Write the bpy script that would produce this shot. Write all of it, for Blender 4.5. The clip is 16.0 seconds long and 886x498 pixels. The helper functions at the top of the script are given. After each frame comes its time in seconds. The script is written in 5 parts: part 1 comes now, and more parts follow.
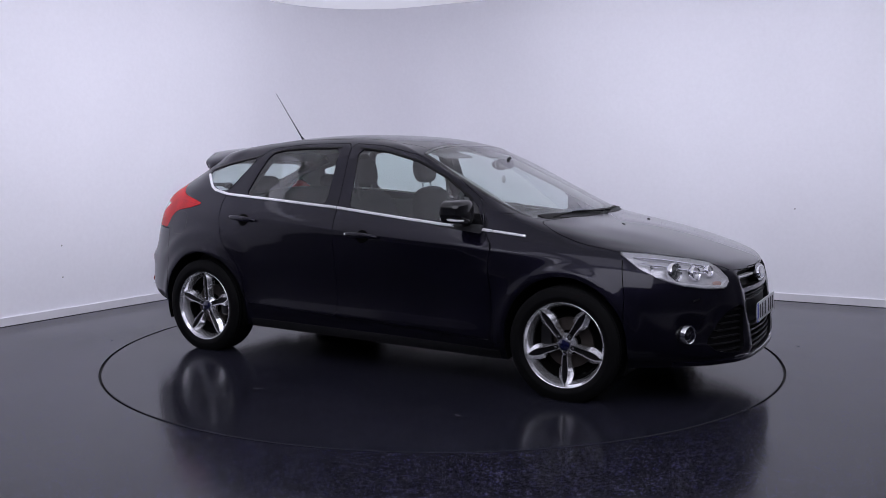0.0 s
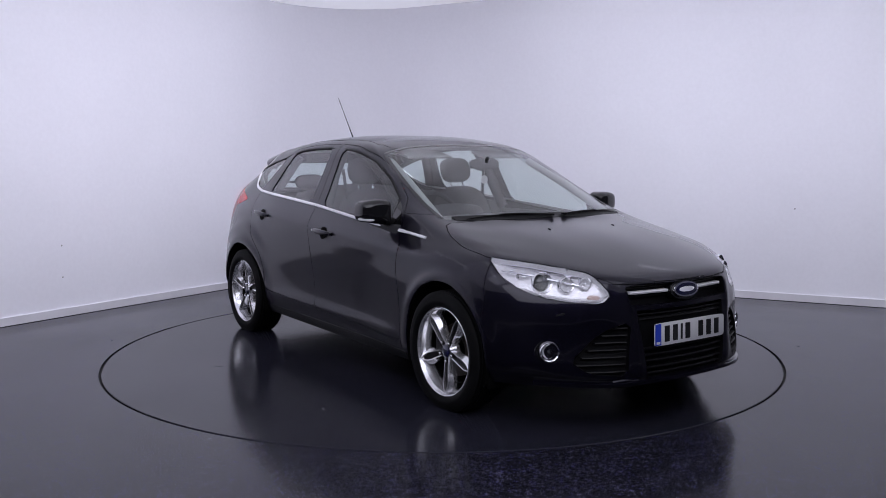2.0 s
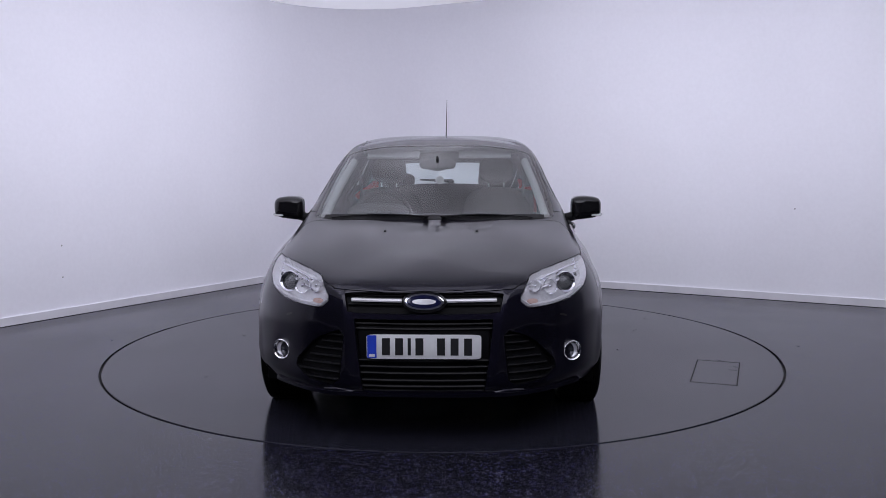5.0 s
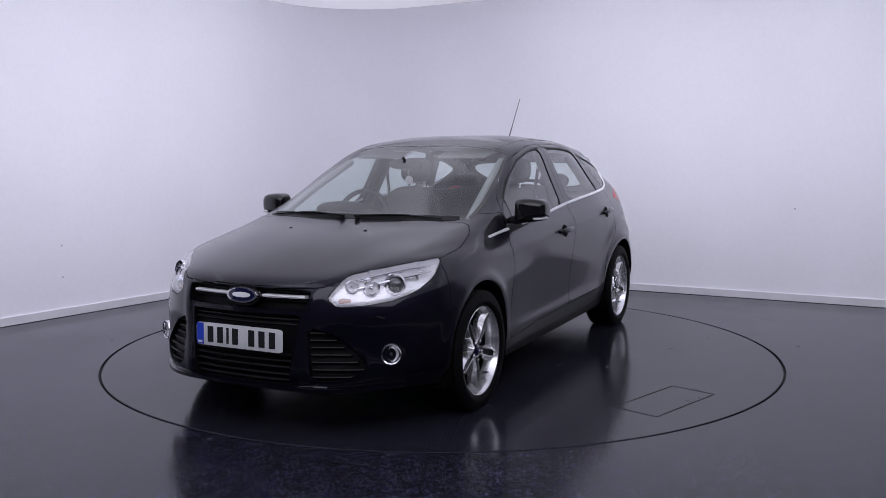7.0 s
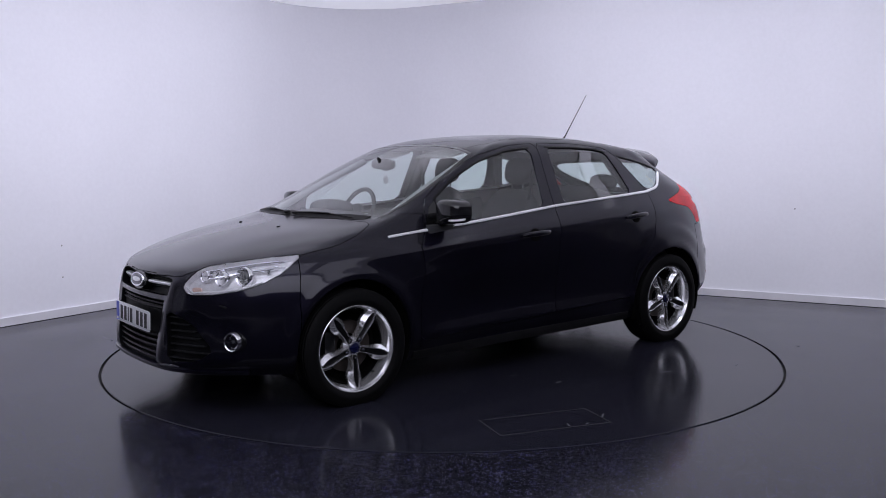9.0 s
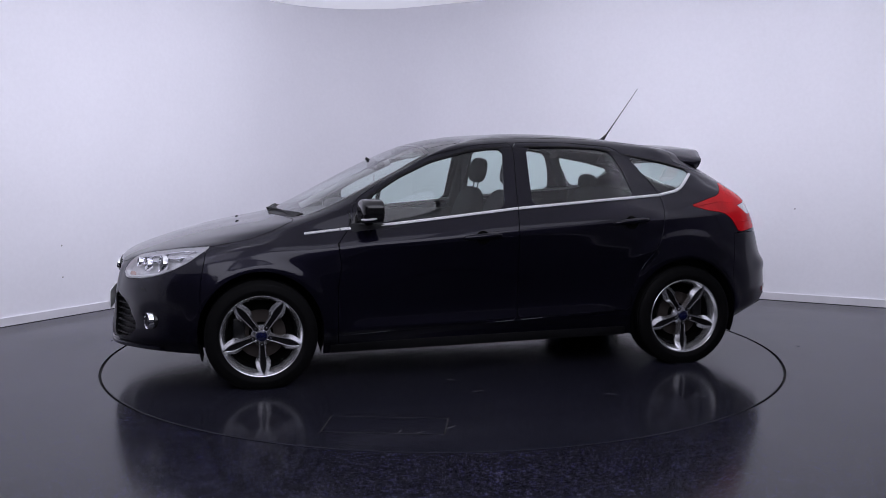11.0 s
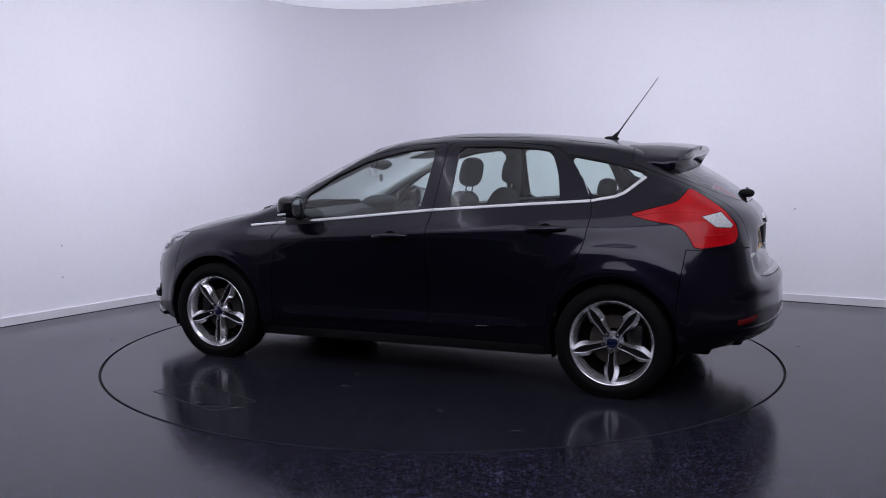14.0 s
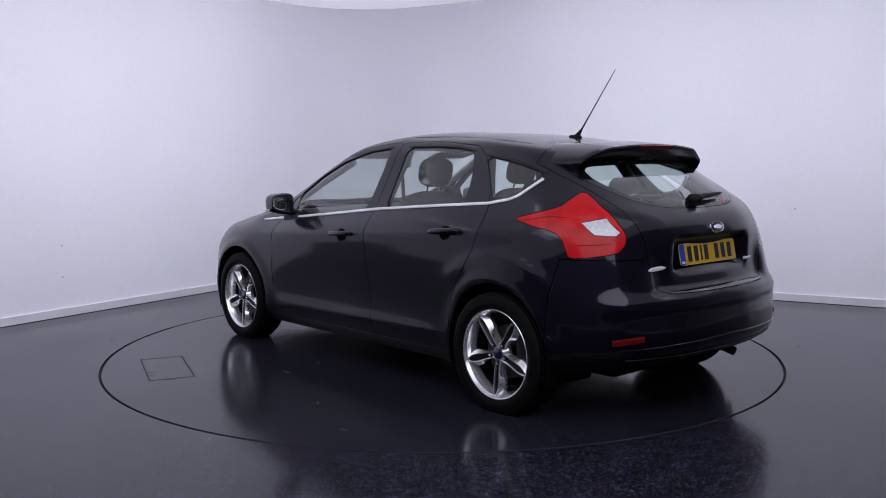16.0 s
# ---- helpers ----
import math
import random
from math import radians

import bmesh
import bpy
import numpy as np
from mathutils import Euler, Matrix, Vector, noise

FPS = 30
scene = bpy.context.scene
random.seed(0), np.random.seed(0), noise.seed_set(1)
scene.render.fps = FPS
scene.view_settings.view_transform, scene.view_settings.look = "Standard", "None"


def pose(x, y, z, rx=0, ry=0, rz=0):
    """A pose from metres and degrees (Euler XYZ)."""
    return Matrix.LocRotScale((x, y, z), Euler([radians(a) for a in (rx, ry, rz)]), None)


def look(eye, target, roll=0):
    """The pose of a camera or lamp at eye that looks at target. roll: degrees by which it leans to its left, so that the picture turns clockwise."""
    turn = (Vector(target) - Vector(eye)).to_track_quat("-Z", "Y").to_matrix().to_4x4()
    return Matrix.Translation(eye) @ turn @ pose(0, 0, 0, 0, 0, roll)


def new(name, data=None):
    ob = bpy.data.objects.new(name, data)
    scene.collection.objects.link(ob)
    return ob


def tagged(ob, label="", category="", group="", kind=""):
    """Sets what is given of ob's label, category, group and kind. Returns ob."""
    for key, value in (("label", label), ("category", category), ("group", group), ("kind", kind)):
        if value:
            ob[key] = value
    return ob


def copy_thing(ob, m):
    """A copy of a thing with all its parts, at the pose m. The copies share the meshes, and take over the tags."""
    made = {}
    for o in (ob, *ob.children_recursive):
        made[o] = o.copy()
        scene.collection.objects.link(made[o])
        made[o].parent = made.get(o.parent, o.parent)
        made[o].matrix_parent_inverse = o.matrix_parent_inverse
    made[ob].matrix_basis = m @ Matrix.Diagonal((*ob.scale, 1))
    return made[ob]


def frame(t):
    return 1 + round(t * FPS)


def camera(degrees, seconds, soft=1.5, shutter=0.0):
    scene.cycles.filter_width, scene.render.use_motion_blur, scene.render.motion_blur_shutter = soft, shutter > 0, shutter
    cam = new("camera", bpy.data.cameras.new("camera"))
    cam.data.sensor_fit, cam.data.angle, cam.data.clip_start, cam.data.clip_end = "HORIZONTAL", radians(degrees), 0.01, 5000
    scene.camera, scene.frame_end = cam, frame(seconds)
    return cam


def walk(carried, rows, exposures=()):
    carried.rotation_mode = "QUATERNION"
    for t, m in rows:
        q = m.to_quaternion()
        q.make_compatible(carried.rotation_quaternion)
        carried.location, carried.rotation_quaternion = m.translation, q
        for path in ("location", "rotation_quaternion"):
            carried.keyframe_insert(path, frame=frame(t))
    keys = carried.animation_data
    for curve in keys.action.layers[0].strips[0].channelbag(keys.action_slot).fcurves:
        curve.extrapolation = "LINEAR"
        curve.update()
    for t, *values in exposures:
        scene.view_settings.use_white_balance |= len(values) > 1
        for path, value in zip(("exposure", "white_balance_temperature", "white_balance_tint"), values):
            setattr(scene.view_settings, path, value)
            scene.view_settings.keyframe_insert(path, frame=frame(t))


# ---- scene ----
from mathutils.bvhtree import BVHTree

cam = camera(53.655, 16.0, soft=0.6)
EYE = Vector((0.0, -6.044, 1.307))
PITCH, YAW, ROLL = radians(-5.862), radians(0.055), -0.159
AIM = EYE + Vector((math.sin(YAW) * math.cos(PITCH), math.cos(YAW) * math.cos(PITCH), math.sin(PITCH)))
walk(cam, [(0.0, look(EYE, AIM, ROLL)), (16.0, look(EYE, AIM, ROLL))], exposures=[(0.0, 0.18, 6500, 10), (16.0, 0.18, 6500, 10)])

# ---- world: a closed studio, so only a trace of light from outside ----
world = bpy.data.worlds.new("studio_world")
world.use_nodes = True
world.node_tree.nodes["Background"].inputs[0].default_value = (0.6, 0.6, 0.75, 1)
world.node_tree.nodes["Background"].inputs[1].default_value = 0.05
scene.world = world
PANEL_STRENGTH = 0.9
# strength of the glow added to the plain ceiling
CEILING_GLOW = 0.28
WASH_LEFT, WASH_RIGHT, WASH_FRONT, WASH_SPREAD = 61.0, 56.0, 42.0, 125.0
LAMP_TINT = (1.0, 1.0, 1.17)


# ---- materials ----
def material(name, colour, rough=0.5, metal=0.0, coat=0.0, coat_rough=0.03, var=0.0, scale=8.0, fine=0.0, fine_scale=200.0,
             bump=0.0, bump_scale=120.0, rough_var=0.0, spec=0.5):
    m = bpy.data.materials.new(name)
    m.use_nodes = True
    nt = m.node_tree
    b = nt.nodes["Principled BSDF"]
    b.inputs["Base Color"].default_value = (*colour, 1)
    b.inputs["Roughness"].default_value = rough
    b.inputs["Metallic"].default_value = metal
    b.inputs["Coat Weight"].default_value = coat
    b.inputs["Coat Roughness"].default_value = coat_rough
    b.inputs["Specular IOR Level"].default_value = spec
    tc = nt.nodes.new("ShaderNodeTexCoord")

    def noise_node(s, detail=5.0):
        n = nt.nodes.new("ShaderNodeTexNoise")
        n.inputs["Scale"].default_value, n.inputs["Detail"].default_value = s, detail
        nt.links.new(tc.outputs["Object"], n.inputs["Vector"])
        return n

    if var or fine:
        src = None
        for amount, s in ((var, scale), (fine, fine_scale)):
            if not amount:
                continue
            n = noise_node(s)
            r = nt.nodes.new("ShaderNodeMapRange")
            r.inputs["From Min"].default_value, r.inputs["From Max"].default_value = 0.3, 0.7
            r.inputs["To Min"].default_value, r.inputs["To Max"].default_value = 1 - amount, 1 + amount
            nt.links.new(n.outputs["Fac"], r.inputs["Value"])
            mix = nt.nodes.new("ShaderNodeMix")
            mix.data_type, mix.blend_type = "RGBA", "MULTIPLY"
            mix.inputs["Factor"].default_value = 1
            if src is None:
                mix.inputs["A"].default_value = (*colour, 1)
            else:
                nt.links.new(src, mix.inputs["A"])
            nt.links.new(r.outputs["Result"], mix.inputs["B"])
            src = mix.outputs["Result"]
        nt.links.new(src, b.inputs["Base Color"])
    if rough_var:
        n = noise_node(scale * 0.7)
        r = nt.nodes.new("ShaderNodeMapRange")
        r.inputs["From Min"].default_value, r.inputs["From Max"].default_value = 0.3, 0.7
        r.inputs["To Min"].default_value, r.inputs["To Max"].default_value = max(0.0, rough - rough_var), rough + rough_var
        nt.links.new(n.outputs["Fac"], r.inputs["Value"])
        nt.links.new(r.outputs["Result"], b.inputs["Roughness"])
    if bump:
        n = noise_node(bump_scale, 3.0)
        bp = nt.nodes.new("ShaderNodeBump")
        bp.inputs["Strength"].default_value, bp.inputs["Distance"].default_value = bump, 0.002
        nt.links.new(n.outputs["Fac"], bp.inputs["Height"])
        nt.links.new(bp.outputs["Normal"], b.inputs["Normal"])
    return m


def glass(name, tint, rough=0.0, gloss=1.0):
    """A thin pane: what is behind shows through the tint, the sky-side gloss lies over it."""
    m = bpy.data.materials.new(name)
    m.use_nodes = True
    nt = m.node_tree
    nt.nodes.remove(nt.nodes["Principled BSDF"])
    t = nt.nodes.new("ShaderNodeBsdfTransparent")
    t.inputs[0].default_value = (*tint, 1)
    g = nt.nodes.new("ShaderNodeBsdfGlossy")
    g.inputs["Roughness"].default_value = rough
    f = nt.nodes.new("ShaderNodeLayerWeight")
    f.inputs["Blend"].default_value = 0.5
    steep = nt.nodes.new("ShaderNodeMath")
    steep.operation = "POWER"
    steep.inputs[1].default_value = 3.4
    nt.links.new(f.outputs["Facing"], steep.inputs[0])
    k = nt.nodes.new("ShaderNodeMath")
    k.operation = "MULTIPLY_ADD"
    k.inputs[1].default_value, k.inputs[2].default_value = 0.90 * gloss, 0.10 * gloss
    nt.links.new(steep.outputs[0], k.inputs[0])
    mix = nt.nodes.new("ShaderNodeMixShader")
    nt.links.new(k.outputs[0], mix.inputs[0])
    nt.links.new(t.outputs[0], mix.inputs[1])
    nt.links.new(g.outputs[0], mix.inputs[2])
    nt.links.new(mix.outputs[0], nt.nodes["Material Output"].inputs[0])
    return m


def glow(name, colour, strength):
    m = bpy.data.materials.new(name)
    m.use_nodes = True
    b = m.node_tree.nodes["Principled BSDF"]
    b.inputs["Base Color"].default_value = (*colour, 1)
    b.inputs["Emission Color"].default_value = (*colour, 1)
    b.inputs["Emission Strength"].default_value = strength
    return m


def vinyl(name, colour, fleck=1.0):
    """Dark safety vinyl: polished, with blue and pale flecks and dull scuffs."""
    m = material(name, colour, rough=0.155, var=0.12, scale=1.3, fine=0.18, fine_scale=60.0, rough_var=0.05, bump=0.05, bump_scale=140.0, spec=0.19)
    nt = m.node_tree
    b = nt.nodes["Principled BSDF"]
    old = b.inputs["Base Color"].links[0].from_socket
    tc = [n for n in nt.nodes if n.type == "TEX_COORD"][0]
    v = nt.nodes.new("ShaderNodeTexVoronoi")
    v.inputs["Scale"].default_value = 150.0
    nt.links.new(tc.outputs["Object"], v.inputs["Vector"])
    near = nt.nodes.new("ShaderNodeMapRange")
    near.inputs["From Min"].default_value, near.inputs["From Max"].default_value = 0.40, 0.18
    nt.links.new(v.outputs["Distance"], near.inputs["Value"])
    sep = nt.nodes.new("ShaderNodeSeparateColor")
    nt.links.new(v.outputs["Color"], sep.inputs[0])
    some = nt.nodes.new("ShaderNodeMath")
    some.operation = "GREATER_THAN"
    some.inputs[1].default_value = 0.76
    nt.links.new(sep.outputs[0], some.inputs[0])
    both = nt.nodes.new("ShaderNodeMath")
    both.operation = "MULTIPLY"
    nt.links.new(near.outputs["Result"], both.inputs[0])
    nt.links.new(some.outputs[0], both.inputs[1])
    ramp = nt.nodes.new("ShaderNodeValToRGB")
    ramp.color_ramp.elements[0].color = (0.16, 0.16, 0.75, 1)
    ramp.color_ramp.elements[1].color = (0.60, 0.60, 0.70, 1)
    nt.links.new(sep.outputs[1], ramp.inputs[0])
    mix = nt.nodes.new("ShaderNodeMix")
    mix.data_type = "RGBA"
    noise = nt.nodes.new("ShaderNodeTexNoise")
    noise.inputs["Scale"].default_value = 9.0
    nt.links.new(tc.outputs["Object"], noise.inputs["Vector"])
    worn = nt.nodes.new("ShaderNodeMath")
    worn.operation = "MULTIPLY"
    nt.links.new(noise.outputs["Fac"], worn.inputs[0])
    worn.inputs[1].default_value = 1.5 * fleck
    soft = nt.nodes.new("ShaderNodeMath")
    soft.operation = "MULTIPLY"
    nt.links.new(both.outputs[0], soft.inputs[0])
    nt.links.new(worn.outputs[0], soft.inputs[1])
    nt.links.new(soft.outputs[0], mix.inputs["Factor"])
    nt.links.new(old, mix.inputs["A"])
    nt.links.new(ramp.outputs[0], mix.inputs["B"])
    nt.links.new(mix.outputs["Result"], b.inputs["Base Color"])
    return m


M_WALL = material("white_wall_paint", (0.76, 0.755, 0.80), 0.75, var=0.025, scale=0.9, fine=0.015, fine_scale=30, bump=0.12, bump_scale=160)
M_UNSEENWALL = material("unseen_wall_dark_grey", (0.13, 0.13, 0.15), 0.85, var=0.10, scale=1.5, fine=0.05, fine_scale=40)
M_CEIL = material("white_ceiling_added_glow", (0.85, 0.85, 0.87), 0.85, var=0.02, scale=1.0)
# emission added to the ceiling surface to brighten it and its reflections
M_CEIL.node_tree.nodes["Principled BSDF"].inputs["Emission Color"].default_value = (*LAMP_TINT, 1)
M_CEIL.node_tree.nodes["Principled BSDF"].inputs["Emission Strength"].default_value = CEILING_GLOW
M_SKIRT = material("skirting_gloss_paint", (0.62, 0.61, 0.64), 0.45, var=0.06, scale=5)
M_SKIRT_DARK = material("dark_scuff", (0.26, 0.25, 0.26), 0.8)
M_SCUFF = material("pale_floor_scuff", (0.05, 0.05, 0.055), 0.6, var=0.4, scale=60)
M_FLOOR = vinyl("dark_vinyl_floor", (0.0105, 0.0105, 0.0155))
M_TABLE = vinyl("turntable_vinyl", (0.0160, 0.0162, 0.0240), 0.10)
M_GAP = material("seam_black_rubber", (0.006, 0.006, 0.007), 0.7)
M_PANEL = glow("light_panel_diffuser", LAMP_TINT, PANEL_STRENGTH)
M_PAINT = material("black_metallic_paint", (0.0062, 0.0053, 0.0145), 0.38, metal=0.75, coat=0.85, coat_rough=0.075, fine=0.25, fine_scale=900, spec=0.1)
M_GLOSSBLACK = material("gloss_black_plastic", (0.006, 0.006, 0.007), 0.12, coat=0.5)
M_PLASTIC = material("black_grained_plastic", (0.006, 0.006, 0.007), 0.5, spec=0.25, bump=0.2, bump_scale=500, var=0.1, scale=12)
M_RUBBER = material("tyre_rubber", (0.0035, 0.0035, 0.004), 0.65, spec=0.12, var=0.2, scale=9, bump=0.2, bump_scale=300)
M_ALLOY = material("silver_alloy", (0.86, 0.86, 0.88), 0.22, metal=0.85, var=0.05, scale=20, rough_var=0.05)
M_ALLOYDARK = material("alloy_shadow_paint", (0.03, 0.03, 0.032), 0.4, metal=0.8)
M_CHROME = material("chrome", (0.88, 0.88, 0.90), 0.08, metal=1.0)
M_SATIN = material("satin_chrome", (0.95, 0.95, 0.97), 0.22, metal=0.10)
M_GRILLE = material("matt_black_grille", (0.004, 0.004, 0.005), 0.45, spec=0.2)
M_DISC = material("brake_disc_steel", (0.07, 0.06, 0.055), 0.5, metal=0.8, var=0.3, scale=10)
M_LINER = material("black_felt_and_shade", (0.003, 0.003, 0.003), 0.95, spec=0.1)
M_SEAT = material("charcoal_seat_cloth", (0.024, 0.025, 0.028), 0.9, var=0.15, scale=14)
M_TRIM = material("dark_grey_cabin_trim", (0.026, 0.027, 0.030), 0.7, var=0.08, scale=12)
M_TRIMLIGHT = material("pale_grey_cabin_lining", (0.30, 0.31, 0.31), 0.85, fine=0.05, fine_scale=200)
M_PILLAR = material("pale_pillar_lining", (0.40, 0.42, 0.41), 0.85, fine=0.05, fine_scale=200)
M_REDLENS = material("red_lamp_lens", (0.62, 0.003, 0.008), 0.25, coat=0.35, coat_rough=0.06, spec=0.15, var=0.18, scale=9, fine=0.10, fine_scale=120)
M_REDDARK = material("dark_red_reflector", (0.14, 0.002, 0.003), 0.2, coat=0.6)
M_CLEARLENS = material("clear_lamp_lens", (0.75, 0.75, 0.77), 0.18, coat=1.0, fine=0.15, fine_scale=60)
M_SILVERLAMP = material("lamp_reflector_silver", (0.92, 0.92, 0.94), 0.2, metal=0.35, fine=0.08, fine_scale=60)
M_AMBER = material("amber_bulb_lens", (0.62, 0.44, 0.38), 0.2, coat=0.6)
M_LENSDARK = material("projector_lens", (0.05, 0.055, 0.06), 0.04, coat=1.0)
M_PLATEW = material("white_number_plate", (0.78, 0.79, 0.80), 0.35, var=0.03, scale=30)
M_PLATEY = material("yellow_number_plate", (0.80, 0.50, 0.03), 0.35, var=0.03, scale=30)
M_PLATEBLUE = material("blue_plate_band", (0.02, 0.06, 0.55), 0.35)
M_BLUE = material("blue_badge_enamel", (0.004, 0.006, 0.045), 0.15, coat=1.0)
M_INK = material("black_plate_print", (0.01, 0.01, 0.012), 0.5)
M_WHITE = material("white_plastic", (0.75, 0.75, 0.76), 0.4)
M_GLASSF = glass("windscreen_glass", (0.93, 0.985, 0.97))
M_GLASSS = glass("side_window_glass", (0.89, 0.99, 0.95))
M_GLASSR = glass("rear_window_glass", (0.87, 0.955, 0.935))
M_COVER = glass("headlamp_cover", (0.96, 0.96, 0.98), gloss=0.6)
M_MIRROR = material("mirror_silvering", (0.35, 0.36, 0.38), 0.02, metal=1.0)


# ---- mesh helpers ----
def part(name, bm, mat, parent=None, label="", smooth=True, angle=40):
    me = bpy.data.meshes.new(name)
    bmesh.ops.recalc_face_normals(bm, faces=bm.faces[:])
    bm.to_mesh(me)
    bm.free()
    me.materials.append(mat)
    if smooth:
        me.polygons.foreach_set("use_smooth", [True] * len(me.polygons))
        me.set_sharp_from_angle(angle=radians(angle))
    ob = new(name, me)
    if parent is not None:
        ob.parent = parent
    if label:
        tagged(ob, label)
    return ob


def xf(bm, m, verts=None):
    bmesh.ops.transform(bm, matrix=m, verts=verts or bm.verts[:])
    return bm


def box(sx, sy, sz, m=None, bevel=0.0, seg=2):
    bm = bmesh.new()
    bmesh.ops.create_cube(bm, size=1)
    bmesh.ops.scale(bm, vec=(sx, sy, sz), verts=bm.verts[:])
    if bevel:
        bmesh.ops.bevel(bm, geom=bm.edges[:], offset=bevel, segments=seg, profile=0.5, affect="EDGES")
    return xf(bm, m) if m is not None else bm


def lathe(profile, n=64, axis="y", closed=False):
    """Turns (radius, along) points about the y or z axis."""
    bm = bmesh.new()
    rings = []
    for i in range(n):
        a = 2 * math.pi * i / n
        ring = []
        for r, h in profile:
            ring.append(bm.verts.new((r * math.cos(a), h, r * math.sin(a)) if axis == "y" else (r * math.cos(a), r * math.sin(a), h)))
        rings.append(ring)
    k = len(profile)
    for i in range(n):
        a, b = rings[i], rings[(i + 1) % n]
        for j in range(k if closed else k - 1):
            bm.faces.new((a[j], b[j], b[(j + 1) % k], a[(j + 1) % k]))
    bmesh.ops.remove_doubles(bm, verts=bm.verts[:], dist=1e-6)
    return bm


def prism(poly, z0, z1, m=None, bevel=0.0):
    """A flat outline (x, y) given thickness from z0 to z1."""
    bm = bmesh.new()
    lo = [bm.verts.new((x, y, z0)) for x, y in poly]
    hi = [bm.verts.new((x, y, z1)) for x, y in poly]
    n = len(poly)
    bm.faces.new(lo[::-1])
    bm.faces.new(hi)
    for i in range(n):
        bm.faces.new((lo[i], lo[(i + 1) % n], hi[(i + 1) % n], hi[i]))
    if bevel:
        bmesh.ops.bevel(bm, geom=bm.edges[:], offset=bevel, segments=2, profile=0.5, affect="EDGES")
    return xf(bm, m) if m is not None else bm


def tube(points, r, n=8, r_end=None):
    """A round rod along points."""
    bm = bmesh.new()
    pts = [Vector(p) for p in points]
    rings = []
    for i, p in enumerate(pts):
        d = (pts[min(i + 1, len(pts) - 1)] - pts[max(i - 1, 0)]).normalized()
        side = d.cross(Vector((0, 0, 1)))
        if side.length < 1e-3:
            side = d.cross(Vector((0, 1, 0)))
        side.normalize()
        up = side.cross(d)
        rr = r if r_end is None else r + (r_end - r) * i / (len(pts) - 1)
        rings.append([bm.verts.new(p + rr * (math.cos(2 * math.pi * k / n) * side + math.sin(2 * math.pi * k / n) * up)) for k in range(n)])
    for a, b in zip(rings, rings[1:]):
        for k in range(n):
            bm.faces.new((a[k], a[(k + 1) % n], b[(k + 1) % n], b[k]))
    bm.faces.new(rings[0][::-1])
    bm.faces.new(rings[-1])
    return bm


def merge(*bms):
    out = bmesh.new()
    for b in bms:
        me = bpy.data.meshes.new("scratch")
        b.to_mesh(me)
        b.free()
        out.from_mesh(me)
        bpy.data.meshes.remove(me)
    return out


# ---- the studio ----
CORNER = Vector((-1.215, 4.30, 0))
ALONG_A = Vector((-0.538, -0.843, 0)).normalized()
ALONG_B = Vector((0.879, -0.476, 0)).normalized()
LEN_A, LEN_B = 9.4, 8.8


def rounded_path(corners, radius, n=14):
    """A closed outline with its corners rounded; points counter-clockwise."""
    out = []
    k = len(corners)
    for i in range(k):
        p, c, q = corners[i - 1], corners[i], corners[(i + 1) % k]
        d0, d1 = (p - c).normalized(), (q - c).normalized()
        ang = d0.angle(d1)
        t = radius / math.tan(ang / 2)
        a, b = c + d0 * t, c + d1 * t
        mid = c + (d0 + d1).normalized() * (radius / math.sin(ang / 2))
        a0, b0 = a - mid, b - mid
        turn = a0.angle(b0)
        for j in range(n + 1):
            f = j / n
            v = (a0 * math.sin((1 - f) * turn) + b0 * math.sin(f * turn)) / math.sin(turn)
            out.append(mid + v)
    return out


def band(path, z0, z1, thick, closed=True):
    """A wall of a thickness along an outline, thickened away from the middle of the room."""
    bm = bmesh.new()
    n = len(path)
    cen = sum(ROOM, Vector()) / len(ROOM)
    rows = []
    for i in range(n):
        before, after = (path[i - 1], path[(i + 1) % n]) if closed else (path[max(i - 1, 0)], path[min(i + 1, n - 1)])
        d = (after - before).normalized()
        o = Vector((d.y, -d.x, 0))
        if o.dot(path[i] - cen) < 0:
            o = -o
        rows.append([bm.verts.new((*(path[i] + o * w).xy, z)) for w, z in ((0, z0), (0, z1), (thick, z1), (thick, z0))])
    for i in range(n if closed else n - 1):
        a, b = rows[i], rows[(i + 1) % n]
        for j in range(4):
            bm.faces.new((a[j], b[j], b[(j + 1) % 4], a[(j + 1) % 4]))
    if not closed:
        bm.faces.new(rows[0])
        bm.faces.new(rows[-1][::-1])
    return bm


ROOM = [CORNER, CORNER + ALONG_A * LEN_A, CORNER + ALONG_A * LEN_A + ALONG_B * LEN_B, CORNER + ALONG_B * LEN_B]
WALL_TOP = 2.97
TABLE_R = 2.240
room_path = rounded_path(ROOM, 1.1)
K = len(room_path) // 4
wall = part("wall_curved", band(room_path[3 * K + K // 2:] + room_path[:K + K // 2 + 1], 0, WALL_TOP, 0.15, closed=False), M_WALL)
tagged(wall, "smooth white painted studio wall with a rounded corner", "wall", kind="structure")
# unseen rear walls, made dark so the car's paint reflects little light
dark_wall = part("wall_rear", band(room_path[K + K // 2:3 * K + K // 2 + 1], 0, WALL_TOP, 0.15, closed=False), M_UNSEENWALL)
tagged(dark_wall, "unseen wall that closes the studio, kept dark for the car's reflections", "wall", kind="structure")
skirt = part("baseboard", band(room_path, 0.0, 0.068, -0.018), M_SKIRT)
tagged(skirt, "pale grey painted skirting board along the wall foot", "baseboard", kind="structure")
# lighter paint stands in for the light on the skirting's top
part("top_edge", band(room_path, 0.068, 0.072, -0.016), M_WALL, skirt, "top edge in lighter paint, for the light it catches")
part("foot_line", band(room_path, 0.0, 0.004, -0.022), M_GAP, skirt, "thin dark line at the floor")


